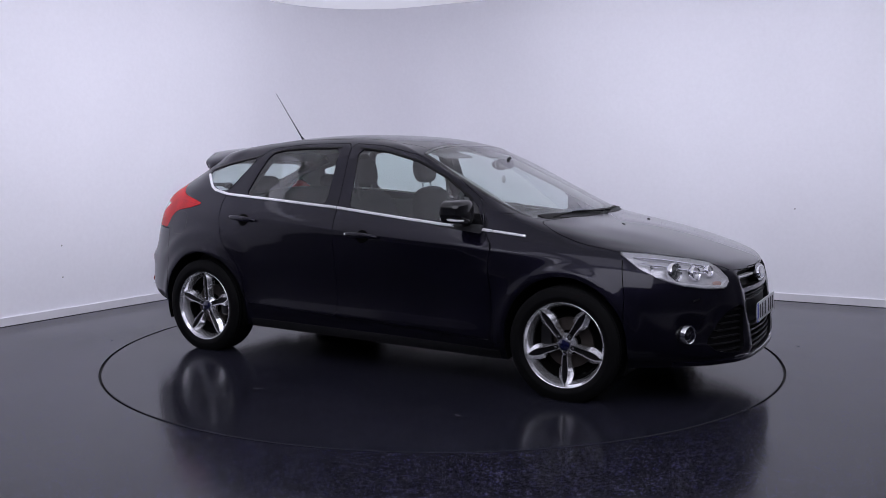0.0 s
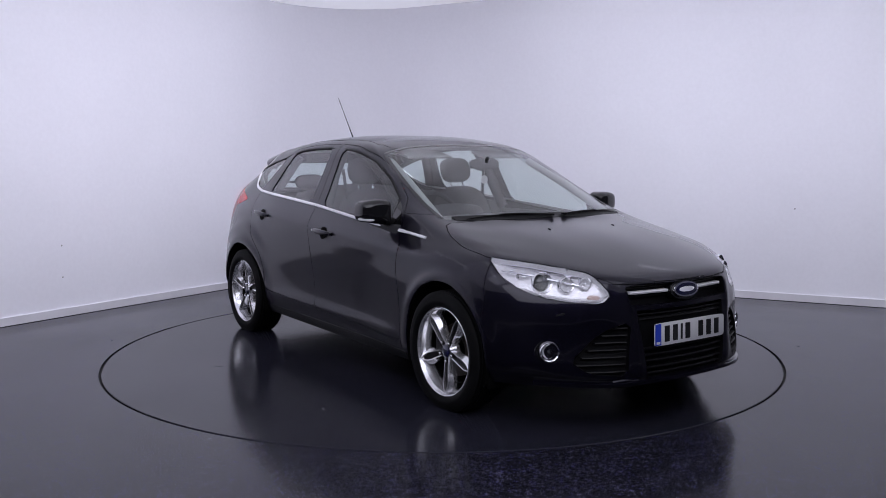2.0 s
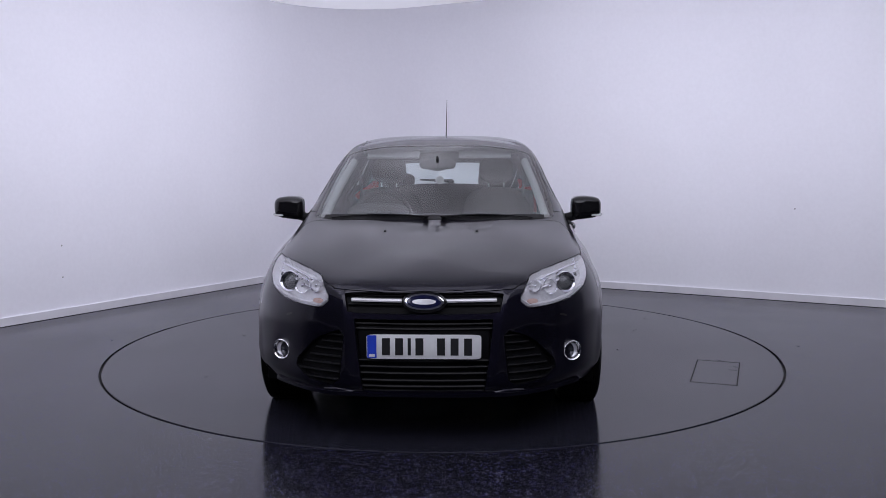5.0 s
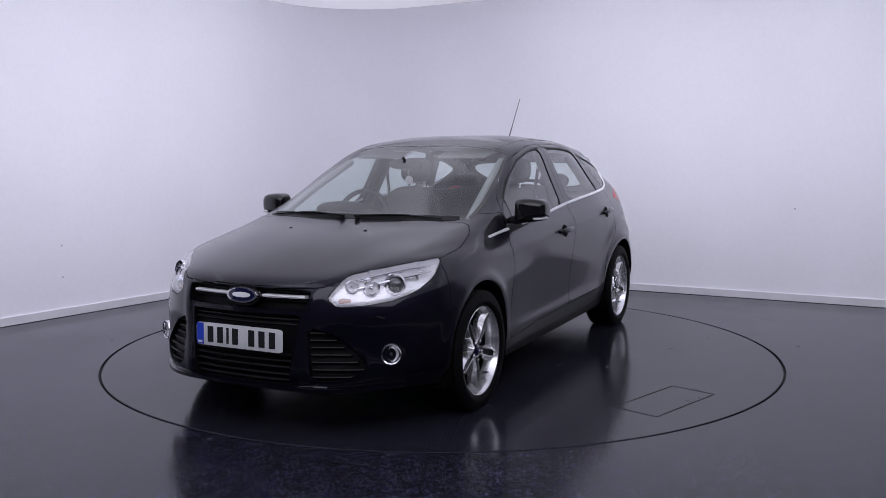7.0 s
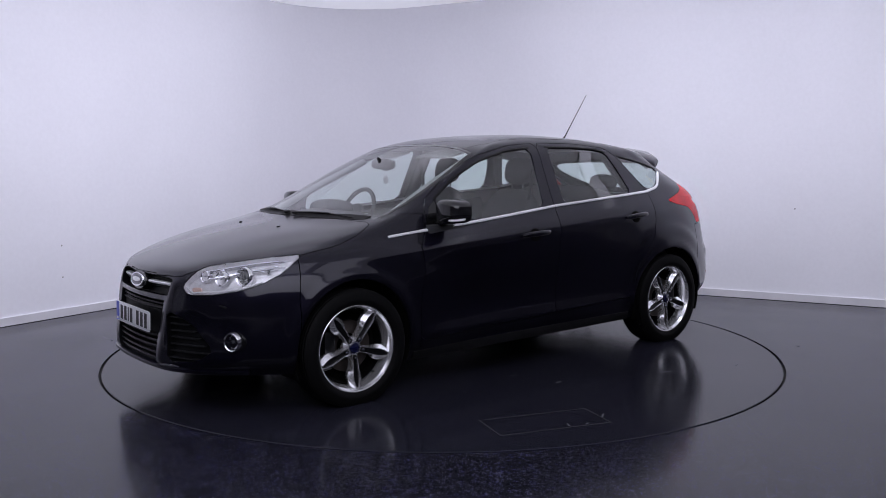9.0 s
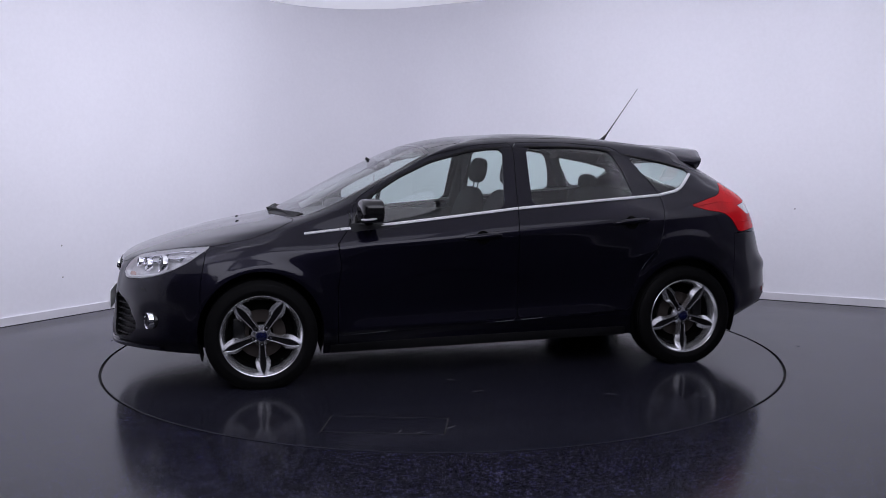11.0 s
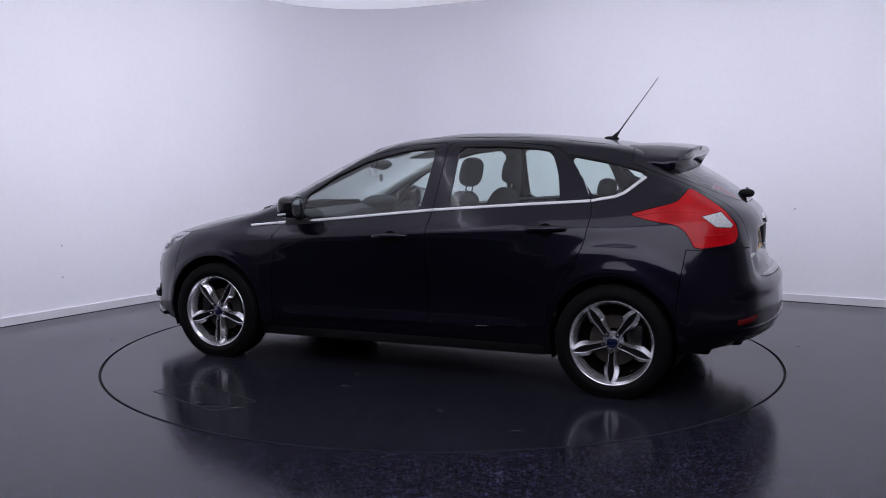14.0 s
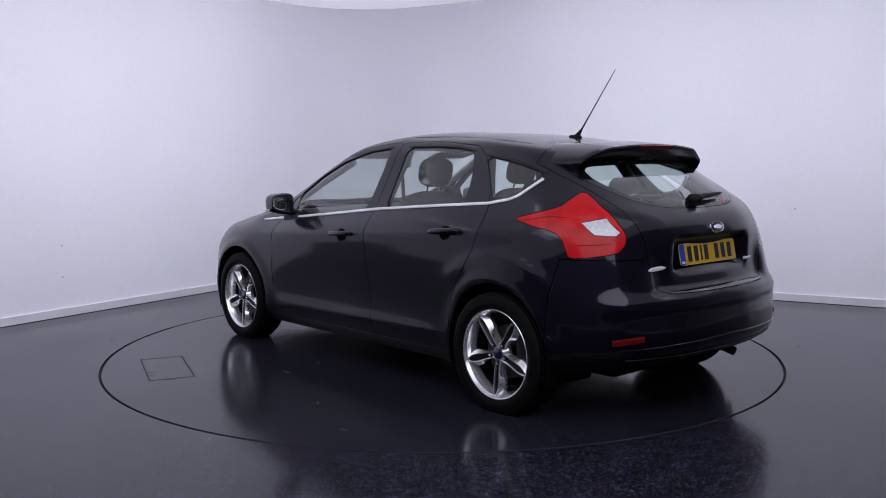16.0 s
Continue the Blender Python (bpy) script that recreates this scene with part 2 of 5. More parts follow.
def ring_sheet(outline, r, z, n=96):
    """A floor sheet from a round hole out to an outline."""
    bm = bmesh.new()
    cen = Vector((0, 0, 0))
    inner, outer = [], []
    k = len(outline)
    for i in range(n):
        a = 2 * math.pi * i / n
        d = Vector((math.cos(a), math.sin(a), 0))
        best = None
        for j in range(k):
            p, q = outline[j], outline[(j + 1) % k]
            e = q - p
            den = d.x * e.y - d.y * e.x
            if abs(den) < 1e-9:
                continue
            t = (p.x * e.y - p.y * e.x) / den
            u = (p.x * d.y - p.y * d.x) / den
            if t > 0 and -1e-6 <= u <= 1 + 1e-6 and (best is None or t < best):
                best = t
        inner.append(bm.verts.new(d * r + Vector((0, 0, z))))
        outer.append(bm.verts.new(d * (best + 0.1) + Vector((0, 0, z))))
    low = [bm.verts.new(v.co - Vector((0, 0, 0.03))) for v in inner]
    for i in range(n):
        j = (i + 1) % n
        bm.faces.new((inner[i], inner[j], outer[j], outer[i]))
        bm.faces.new((low[i], low[j], inner[j], inner[i]))
    return bm


floor = part("floor", ring_sheet(room_path, TABLE_R + 0.008, 0.0, 192), M_FLOOR, smooth=False)
tagged(floor, "polished dark blue-grey speckled vinyl studio floor", "floor", kind="structure")
pit = part("turntable_pit", lathe([(0.0, -0.025), (TABLE_R + 0.05, -0.025)], 96, "z"), M_GAP)
tagged(pit, "black recess under the turntable seam", "recess", kind="structure")
ceil_bm = bmesh.new()
ceil_bm.faces.new([ceil_bm.verts.new((p.x, p.y, WALL_TOP)) for p in room_path])
ceiling = part("ceiling", ceil_bm, M_CEIL, smooth=False)
tagged(ceiling, "white ceiling with an added soft glow", "ceiling", kind="structure")

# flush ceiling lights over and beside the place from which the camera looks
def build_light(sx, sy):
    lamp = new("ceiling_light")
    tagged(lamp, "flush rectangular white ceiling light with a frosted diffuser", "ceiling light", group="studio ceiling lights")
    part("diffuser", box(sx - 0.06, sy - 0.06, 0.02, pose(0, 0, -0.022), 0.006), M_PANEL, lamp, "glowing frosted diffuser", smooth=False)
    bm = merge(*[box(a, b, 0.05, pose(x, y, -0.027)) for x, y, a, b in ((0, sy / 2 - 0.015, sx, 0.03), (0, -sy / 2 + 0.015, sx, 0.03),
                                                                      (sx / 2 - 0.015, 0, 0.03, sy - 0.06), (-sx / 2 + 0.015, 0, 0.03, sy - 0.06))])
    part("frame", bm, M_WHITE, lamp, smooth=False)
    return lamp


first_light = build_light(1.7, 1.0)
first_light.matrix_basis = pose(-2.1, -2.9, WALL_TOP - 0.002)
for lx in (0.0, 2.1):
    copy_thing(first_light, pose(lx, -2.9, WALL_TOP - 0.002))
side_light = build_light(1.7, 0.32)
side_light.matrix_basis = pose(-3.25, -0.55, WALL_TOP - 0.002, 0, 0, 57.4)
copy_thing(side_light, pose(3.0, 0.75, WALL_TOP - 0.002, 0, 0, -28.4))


# added, unseen wall fill: slim ceiling troughs, each lamp thrown at the wall alone
def build_wall_fill(name, start, along, into_room, length, off, energy, aim_z, wide=0.45):
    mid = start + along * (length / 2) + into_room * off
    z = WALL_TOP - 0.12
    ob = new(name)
    tagged(ob, "slim unseen light added along the ceiling to brighten a wall", "ceiling light", group="studio wall washers")
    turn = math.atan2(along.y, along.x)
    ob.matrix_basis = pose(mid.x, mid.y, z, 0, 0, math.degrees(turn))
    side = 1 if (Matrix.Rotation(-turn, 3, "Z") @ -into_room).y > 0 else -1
    # the housing takes the ceiling's added glow, so no dark bar is reflected
    part("housing", box(length + 0.08, 0.03, 0.03, pose(0, -side * 0.03, 0), 0.006), M_CEIL, ob, "housing with the ceiling's added glow, to hide it in reflections")
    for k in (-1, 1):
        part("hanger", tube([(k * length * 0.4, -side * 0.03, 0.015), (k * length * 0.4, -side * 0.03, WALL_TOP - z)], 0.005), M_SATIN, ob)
    lamp = bpy.data.lights.new("wall_fill_lamp", "AREA")
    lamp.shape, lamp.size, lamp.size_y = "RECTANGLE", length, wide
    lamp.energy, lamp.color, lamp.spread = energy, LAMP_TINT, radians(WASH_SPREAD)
    lo = new("wall_fill_lamp", lamp)
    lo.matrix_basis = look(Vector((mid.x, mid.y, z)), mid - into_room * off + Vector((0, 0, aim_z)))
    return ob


build_wall_fill("wall_fill_light", CORNER + ALONG_A * 1.3, ALONG_A, ALONG_B, 6.0, 3.0, WASH_LEFT, 1.2)
build_wall_fill("wall_fill_light", CORNER + ALONG_B * 2.2, ALONG_B, ALONG_A, 6.0, 3.0, WASH_RIGHT, 1.2)
# added, unseen fill light hung broad over the camera, turned down on the car
def build_fill_softbox(centre, aim, sx, sy, energy):
    ob = new("fill_softbox")
    tagged(ob, "broad unseen fill light added over the camera, hung from the ceiling on thin rods", "studio light")
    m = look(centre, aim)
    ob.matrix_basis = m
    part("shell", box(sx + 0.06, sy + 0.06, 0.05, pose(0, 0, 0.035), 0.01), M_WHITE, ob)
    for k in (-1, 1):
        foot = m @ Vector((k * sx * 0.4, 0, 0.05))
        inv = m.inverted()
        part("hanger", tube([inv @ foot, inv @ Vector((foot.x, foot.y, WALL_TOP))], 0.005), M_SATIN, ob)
    lamp = bpy.data.lights.new("fill_softbox_lamp", "AREA")
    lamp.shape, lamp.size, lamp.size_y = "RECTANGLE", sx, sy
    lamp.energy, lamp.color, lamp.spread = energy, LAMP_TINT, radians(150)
    lo = new("fill_softbox_lamp", lamp)
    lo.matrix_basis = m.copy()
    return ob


build_fill_softbox(Vector((0, -4.6, 2.46)), Vector((0, -3.7, 0.0)), 4.6, 2.3, WASH_FRONT)

# small marks on the walls
for p, toward in (((-3.042, 0.927, 0.628), ALONG_B), ((-3.043, 0.924, 0.373), ALONG_B), ((3.069, 1.566, 0.868), ALONG_A)):
    mark = part("wall_mark", lathe([(0.0, 0.001), (0.005, 0.0008), (0.007, 0.0)], 10, "z"), M_SKIRT_DARK)
    hit_at = Vector(p)
    hit_at += toward * 0.0015
    mark.matrix_basis = Matrix.Translation(hit_at) @ toward.to_track_quat("Z", "Y").to_matrix().to_4x4()
    tagged(mark, "small dark scuff on the white wall", "mark", kind="structure")

for x, y, r in ((-2.405, 0.232, 0.008), (2.486, -0.030, 0.012)):
    mark = part("floor_mark", lathe([(0.0, 0.001), (r * 0.7, 0.0009), (r, 0.0002)], 10, "z"), M_GAP)
    mark.matrix_basis = pose(x, y, 0.0004)
    tagged(mark, "small black spot on the dark floor", "mark", kind="structure")

# turntable, which turns with the car on it
turntable = new("turntable")
tagged(turntable, "round revolving floor disc of dark speckled vinyl, flush with the floor", "turntable")
part("disc", lathe([(0.0, 0.0), (TABLE_R - 0.012, 0.0), (TABLE_R - 0.008, -0.003), (TABLE_R - 0.008, -0.02)], 192, "z"), M_TABLE, turntable, angle=20)


def hatch_frame(cx, cy, sx, sy, turn):
    """Thin sunk outline of a service hatch in the disc."""
    bm = bmesh.new()
    w = 0.007
    for x, y, a, b in ((0, sy / 2, sx + w, w), (0, -sy / 2, sx + w, w), (sx / 2, 0, w, sy - w), (-sx / 2, 0, w, sy - w)):
        q = [bm.verts.new((x + i * a / 2, y + j * b / 2, 0.0012)) for i, j in ((-1, -1), (1, -1), (1, 1), (-1, 1))]
        bm.faces.new(q)
    return xf(bm, pose(cx, cy, 0, 0, 0, turn))


part("hatch_seam", hatch_frame(0.70, 1.71, 0.60, 0.26, -18), M_GAP, turntable, "black joint round a service hatch", smooth=False)

for sx, sy, length, wide, turn in ((.086, 1.208, .055, .014, 10), (.173, .922, .05, .010, -20), (.398, 1.823, .07, .010, 35), (.651, 1.825, .05, .008, 60), (.56, 1.865, .04, .008, 20),
                                   (-.62, 1.45, .06, .008, -35), (-1.1, 1.62, .05, .007, 15), (-.35, -1.5, .06, .009, 40), (.9, -1.4, .05, .008, -15)):
    part("scuff_mark", xf(prism([(length / 2 * math.cos(a) * (1 + 0.25 * math.sin(3 * a)), wide / 2 * math.sin(a)) for a in [2 * math.pi * k / 14 for k in range(14)]], 0.0004, 0.0010),
                          pose(sx, sy, 0, 0, 0, turn)), M_SCUFF, turntable, "pale scuff", smooth=False)

# ---- the car: x forward, y to its left, z up, on the ground midway between the axles ----
car = new("car")
tagged(car, "glossy black five-door hatchback car with silver alloy wheels, on the turntable", "car")
AXLE, HUB_Y, WHEEL_R, HUB_Z = 1.324, 0.785, 0.320, 0.306

# feature curves of the body, each from the nose round the left side to the tail, at fifteen stations
BODY = [
    # lower edge
    [(2.10, 0, .20), (2.10, .22, .20), (2.06, .45, .20), (1.88, .685, .21), (1.67, .815, .21), (1.32, .84, .20), (.95, .82, .175), (.45, .82, .18),
     (-.2, .82, .19), (-.95, .82, .20), (-1.32, .83, .24), (-1.68, .80, .26), (-1.88, .64, .285), (-1.97, .38, .285), (-1.99, 0, .285)],
    # bumper lip and sill
    [(2.205, 0, .26), (2.195, .22, .26), (2.145, .45, .26), (1.925, .715, .29), (1.69, .862, .30), (1.32, .885, .30), (.95, .860, .26), (.45, .832, .27),
     (-.2, .832, .29), (-.95, .852, .32), (-1.32, .885, .34), (-1.70, .86, .34), (-1.985, .695, .365), (-2.10, .40, .37), (-2.13, 0, .37)],
    # middle of the bumpers and doors
    [(2.195, 0, .46), (2.18, .22, .46), (2.13, .45, .46), (1.925, .715, .47), (1.70, .862, .48), (1.32, .905, .50), (.95, .872, .46), (.45, .838, .46),
     (-.2, .838, .48), (-.95, .864, .50), (-1.32, .905, .52), (-1.71, .865, .50), (-2.0, .70, .50), (-2.115, .40, .50), (-2.15, 0, .50)],
    # upper bumper, under the lamps
    [(2.165, 0, .63), (2.15, .22, .63), (2.105, .45, .62), (1.915, .702, .63), (1.71, .84, .65), (1.32, .890, .68), (.95, .881, .67), (.45, .865, .67),
     (-.2, .867, .69), (-.95, .884, .71), (-1.32, .892, .72), (-1.70, .845, .70), (-1.96, .700, .67), (-2.07, .405, .655), (-2.11, 0, .65)],
    # bonnet lip and shoulder
    [(2.145, 0, .715), (2.125, .22, .72), (2.055, .45, .735), (1.86, .655, .765), (1.63, .785, .80), (1.32, .850, .80), (.93, .868, .80), (.45, .882, .815),
     (-.2, .886, .86), (-.95, .882, .90), (-1.32, .85, .93), (-1.62, .805, .93), (-1.88, .715, .90), (-2.025, .41, .86), (-2.06, 0, .86)],
    # bonnet front and belt line
    [(1.97, 0, .800), (1.95, .22, .80), (1.89, .42, .805), (1.73, .60, .83), (1.50, .73, .858), (1.26, .79, .875), (.95, .805, .895), (.45, .81, .945),
     (-.2, .805, 1.005), (-.95, .79, 1.07), (-1.32, .755, 1.09), (-1.60, .73, 1.08), (-1.815, .672, 1.05), (-1.98, .39, 1.005), (-2.015, 0, .995)],
    # bonnet and lower window
    [(1.60, 0, .905), (1.59, .22, .90), (1.55, .42, .90), (1.43, .57, .905), (1.25, .69, .925), (1.10, .745, .945), (.85, .765, .99), (.40, .758, 1.06),
     (-.22, .752, 1.11), (-.95, .737, 1.15), (-1.30, .71, 1.16), (-1.54, .67, 1.16), (-1.725, .612, 1.13), (-1.895, .37, 1.085), (-1.925, 0, 1.08)],
    # foot of the windscreen and middle window
    [(1.24, 0, .968), (1.23, .22, .966), (1.20, .42, .966), (1.14, .56, .97), (1.04, .655, .985), (.93, .695, 1.015), (.70, .713, 1.09), (.33, .698, 1.20),
     (-.24, .692, 1.235), (-.92, .682, 1.245), (-1.26, .66, 1.24), (-1.46, .63, 1.23), (-1.63, .55, 1.205), (-1.78, .34, 1.17), (-1.82, 0, 1.165)],
    # middle of the windscreen, upper window
    [(.76, 0, 1.215), (.75, .22, 1.21), (.73, .41, 1.20), (.69, .53, 1.19), (.63, .605, 1.185), (.56, .637, 1.20), (.43, .648, 1.255), (.18, .637, 1.325),
     (-.25, .632, 1.355), (-.90, .622, 1.345), (-1.20, .611, 1.313), (-1.37, .598, 1.294), (-1.51, .542, 1.275), (-1.64, .33, 1.255), (-1.68, 0, 1.255)],
    # head of the windscreen and roof rail
    [(.36, 0, 1.388), (.355, .22, 1.385), (.33, .41, 1.375), (.30, .51, 1.365), (.26, .557, 1.362), (.22, .577, 1.367), (.14, .580, 1.388), (.0, .575, 1.407),
     (-.26, .568, 1.42), (-.86, .562, 1.410), (-1.12, .556, 1.384), (-1.27, .550, 1.368), (-1.40, .502, 1.352), (-1.48, .31, 1.345), (-1.52, 0, 1.345)],
    # roof skin
    [(.20, 0, 1.430), (.19, .2, 1.428), (.17, .36, 1.42), (.14, .45, 1.413), (.10, .48, 1.413), (.06, .49, 1.416), (-.01, .49, 1.428), (-.1, .485, 1.44),
     (-.3, .48, 1.452), (-.82, .47, 1.437), (-1.04, .455, 1.415), (-1.15, .44, 1.402), (-1.25, .40, 1.394), (-1.32, .27, 1.392), (-1.35, 0, 1.394)],
    # crown line
    [(.05, 0, 1.453), (.05, 0, 1.453), (.04, 0, 1.455), (.03, 0, 1.456), (.0, 0, 1.459), (-.03, 0, 1.461), (-.08, 0, 1.464), (-.15, 0, 1.468),
     (-.33, 0, 1.474), (-.78, 0, 1.460), (-.95, 0, 1.447), (-1.03, 0, 1.440), (-1.1, 0, 1.431), (-1.14, 0, 1.427), (-1.15, 0, 1.425)],
]


def spline(points, sub, before=None, after=None):
    """Monotone cubic through points, chord-spaced, sub steps a span."""
    pts = np.array(points, float)
    lo = np.array(before) if before is not None else 2 * pts[0] - pts[1]
    hi = np.array(after) if after is not None else 2 * pts[-1] - pts[-2]
    p = np.vstack([lo, pts, hi])
    h = np.maximum(np.linalg.norm(np.diff(p, axis=0), axis=1), 1e-4) ** 0.75
    d = np.diff(p, axis=0) / h[:, None]
    tang = (d[:-1] * h[1:, None] + d[1:] * h[:-1, None]) / (h[1:] + h[:-1])[:, None]
    tang = np.where(d[:-1] * d[1:] < 0, tang * 0.35, tang)
    out = []
    for i in range(len(pts) - 1):
        hh = h[i + 1]
        for s in range(sub):
            t = s / sub
            out.append((2 * t**3 - 3 * t**2 + 1) * pts[i] + (t**3 - 2 * t**2 + t) * hh * tang[i]
                       + (-2 * t**3 + 3 * t**2) * pts[i + 1] + (t**3 - t**2) * hh * tang[i + 1])
    out.append(pts[-1])
    return np.array(out)


MIRROR = np.array([1, -1, 1])
SUB_U, SUB_V = 13, 9
rows = [spline(r, SUB_U, np.array(r[1]) * MIRROR, np.array(r[-2]) * MIRROR) for r in BODY]
grid = np.array([spline([r[i] for r in rows], SUB_V, None, np.array(rows[-2][i]) * MIRROR) for i in range(len(rows[0]))])


def smoothstep(a, b, v):
    t = np.clip((v - a) / (b - a), 0, 1)
    return t * t * (3 - 2 * t)


def sculpt(g):
    """Pressed creases of the sides: arch flares, shoulder crease, door scoop."""
    x, y, z = g[..., 0], g[..., 1], g[..., 2]
    side = smoothstep(0.70, 0.80, y)
    push = np.zeros_like(x)
    for ax, rr in ((AXLE, 0.375), (-AXLE, 0.375)):
        r = np.hypot(x - ax, z - 0.325)
        push += 0.010 * np.exp(-((r - rr) / 0.030) ** 2) * smoothstep(0.15, 0.30, z)
        if ax < 0:
            push += 0.012 * (1 - smoothstep(0.485, 0.545, r)) * smoothstep(0.60, 0.76, z)
    crease = 0.835 + 0.075 * (0.3 - x) / 1.2
    ends = smoothstep(-1.75, -1.3, x) * (1 - smoothstep(0.95, 1.3, x))
    dz = z - crease
    push += ends * np.where(dz < 0, -0.008 * (1 - smoothstep(-0.14, 0.0, dz)) * (1 - smoothstep(-0.30, -0.14, -dz - 0.30)), -0.0)
    push += ends * 0.0025 * np.exp(-(dz / 0.012) ** 2)
    push += 0.010 * np.exp(-((z - 0.315 - 0.03 * (0.9 - x) / 1.9) / 0.035) ** 2) * smoothstep(-1.0, -0.7, x) * (1 - smoothstep(0.7, 0.9, x))
    g = g.copy()
    g[..., 1] += side * push
    # shelf over the rear bumper, plate recess above it
    mid = 1 - smoothstep(0.44, 0.56, y)
    g[..., 0] += smoothstep(1.85, 1.95, -x) * mid * 0.034 * smoothstep(0.652, 0.682, z) * (1 - smoothstep(0.74, 0.93, z))
    g[..., 0] += smoothstep(1.85, 1.95, -x) * (1 - smoothstep(0.28, 0.35, y)) * 0.055 * smoothstep(0.730, 0.775, z) * (1 - smoothstep(0.885, 0.93, z))
    g[..., 0] -= smoothstep(1.85, 1.95, -x) * 0.022 * np.exp(-((z - 0.615) / 0.045) ** 2)
    # nose: blades beside the grille, hollows round the side intakes
    nose = smoothstep(1.85, 1.98, x) * smoothstep(0.22, 0.28, z) * (1 - smoothstep(0.66, 0.71, z))
    blade = 0.350 + (z - 0.45) * 0.14
    g[..., 0] += nose * 0.010 * np.exp(-((y - blade) / 0.030) ** 2)
    g[..., 0] -= nose * 0.022 * np.exp(-((y - 0.49) / 0.10) ** 2 - ((z - 0.42) / 0.10) ** 2)
    g[..., 0] -= nose * 0.012 * np.exp(-((y - 0.70) / 0.07) ** 2 - ((z - 0.40) / 0.07) ** 2)
    return g


def relax(g, weight, rounds):
    """Evens out the skin where weight is high."""
    for _ in range(rounds):
        m = g.copy()
        up = np.concatenate([g[1:2] * MIRROR, g[:-1]], 0)
        dn = np.concatenate([g[1:], g[-2:-1] * MIRROR], 0)
        m[:, 1:-1] = 0.25 * (up[:, 1:-1] + dn[:, 1:-1] + g[:, :-2] + g[:, 2:])
        w = weight[..., None] * 0.6
        g = g * (1 - w) + m * w
        g[0, :, 1] = 0
        g[-1, :, 1] = 0
    return g


gx, gy, gz = grid[..., 0], grid[..., 1], grid[..., 2]
screen_zone = smoothstep(0.97, 1.02, gz) * (1 - smoothstep(1.35, 1.40, gz)) * smoothstep(0.28, 0.36, gx) * (1 - smoothstep(0.52, 0.62, gy))
bonnet_zone = smoothstep(1.30, 1.42, gx) * smoothstep(0.735, 0.77, gz) * (1 - smoothstep(0.58, 0.70, gy))
grid = relax(grid, np.maximum(np.maximum(bonnet_zone, screen_zone), 0.25), 22)


grid = sculpt(grid)
shell = bmesh.new()
NU, NV = grid.shape[:2]
vs = [[shell.verts.new(grid[i, j]) for j in range(NV)] for i in range(NU)]
for i in range(NU - 1):
    for j in range(NV - 1):
        shell.faces.new((vs[i][j], vs[i + 1][j], vs[i + 1][j + 1], vs[i][j + 1]))
bmesh.ops.remove_doubles(shell, verts=shell.verts[:], dist=1e-5)
bmesh.ops.dissolve_degenerate(shell, edges=shell.edges[:], dist=1e-6)

XZ = (Vector((1, 0, 0)), Vector((0, 0, 1)))
YZ = (Vector((0, 1, 0)), Vector((0, 0, 1)))
XY = (Vector((1, 0, 0)), Vector((0, 1, 0)))
DZ = (Vector((-1, 1, 0)), Vector((0, 0, 1)))


def smooth_poly(poly, rounds=2, keep=()):
    """Rounds an outline by cutting its corners."""
    pts = [Vector(p) for p in poly]
    for _ in range(rounds):
        out = []
        for i, p in enumerate(pts):
            q = pts[(i + 1) % len(pts)]
            f = min(0.2, 0.03 / max((q - p).length, 1e-6))
            out += [p.lerp(q, f), p.lerp(q, 1 - f)]
        pts = out
    return pts


def inside(poly, u, w):
    c = False
    n = len(poly)
    for i in range(n):
        (x1, y1), (x2, y2) = poly[i], poly[i - 1]
        if (y1 > w) != (y2 > w) and u < (x2 - x1) * (w - y1) / (y2 - y1) + x1:
            c = not c
    return c


def circle(cx, cy, r, n=48):
    return [Vector((cx + r * math.cos(2 * math.pi * i / n), cy + r * math.sin(2 * math.pi * i / n))) for i in range(n)]


def is_side(c):
    return c.y > 0.42


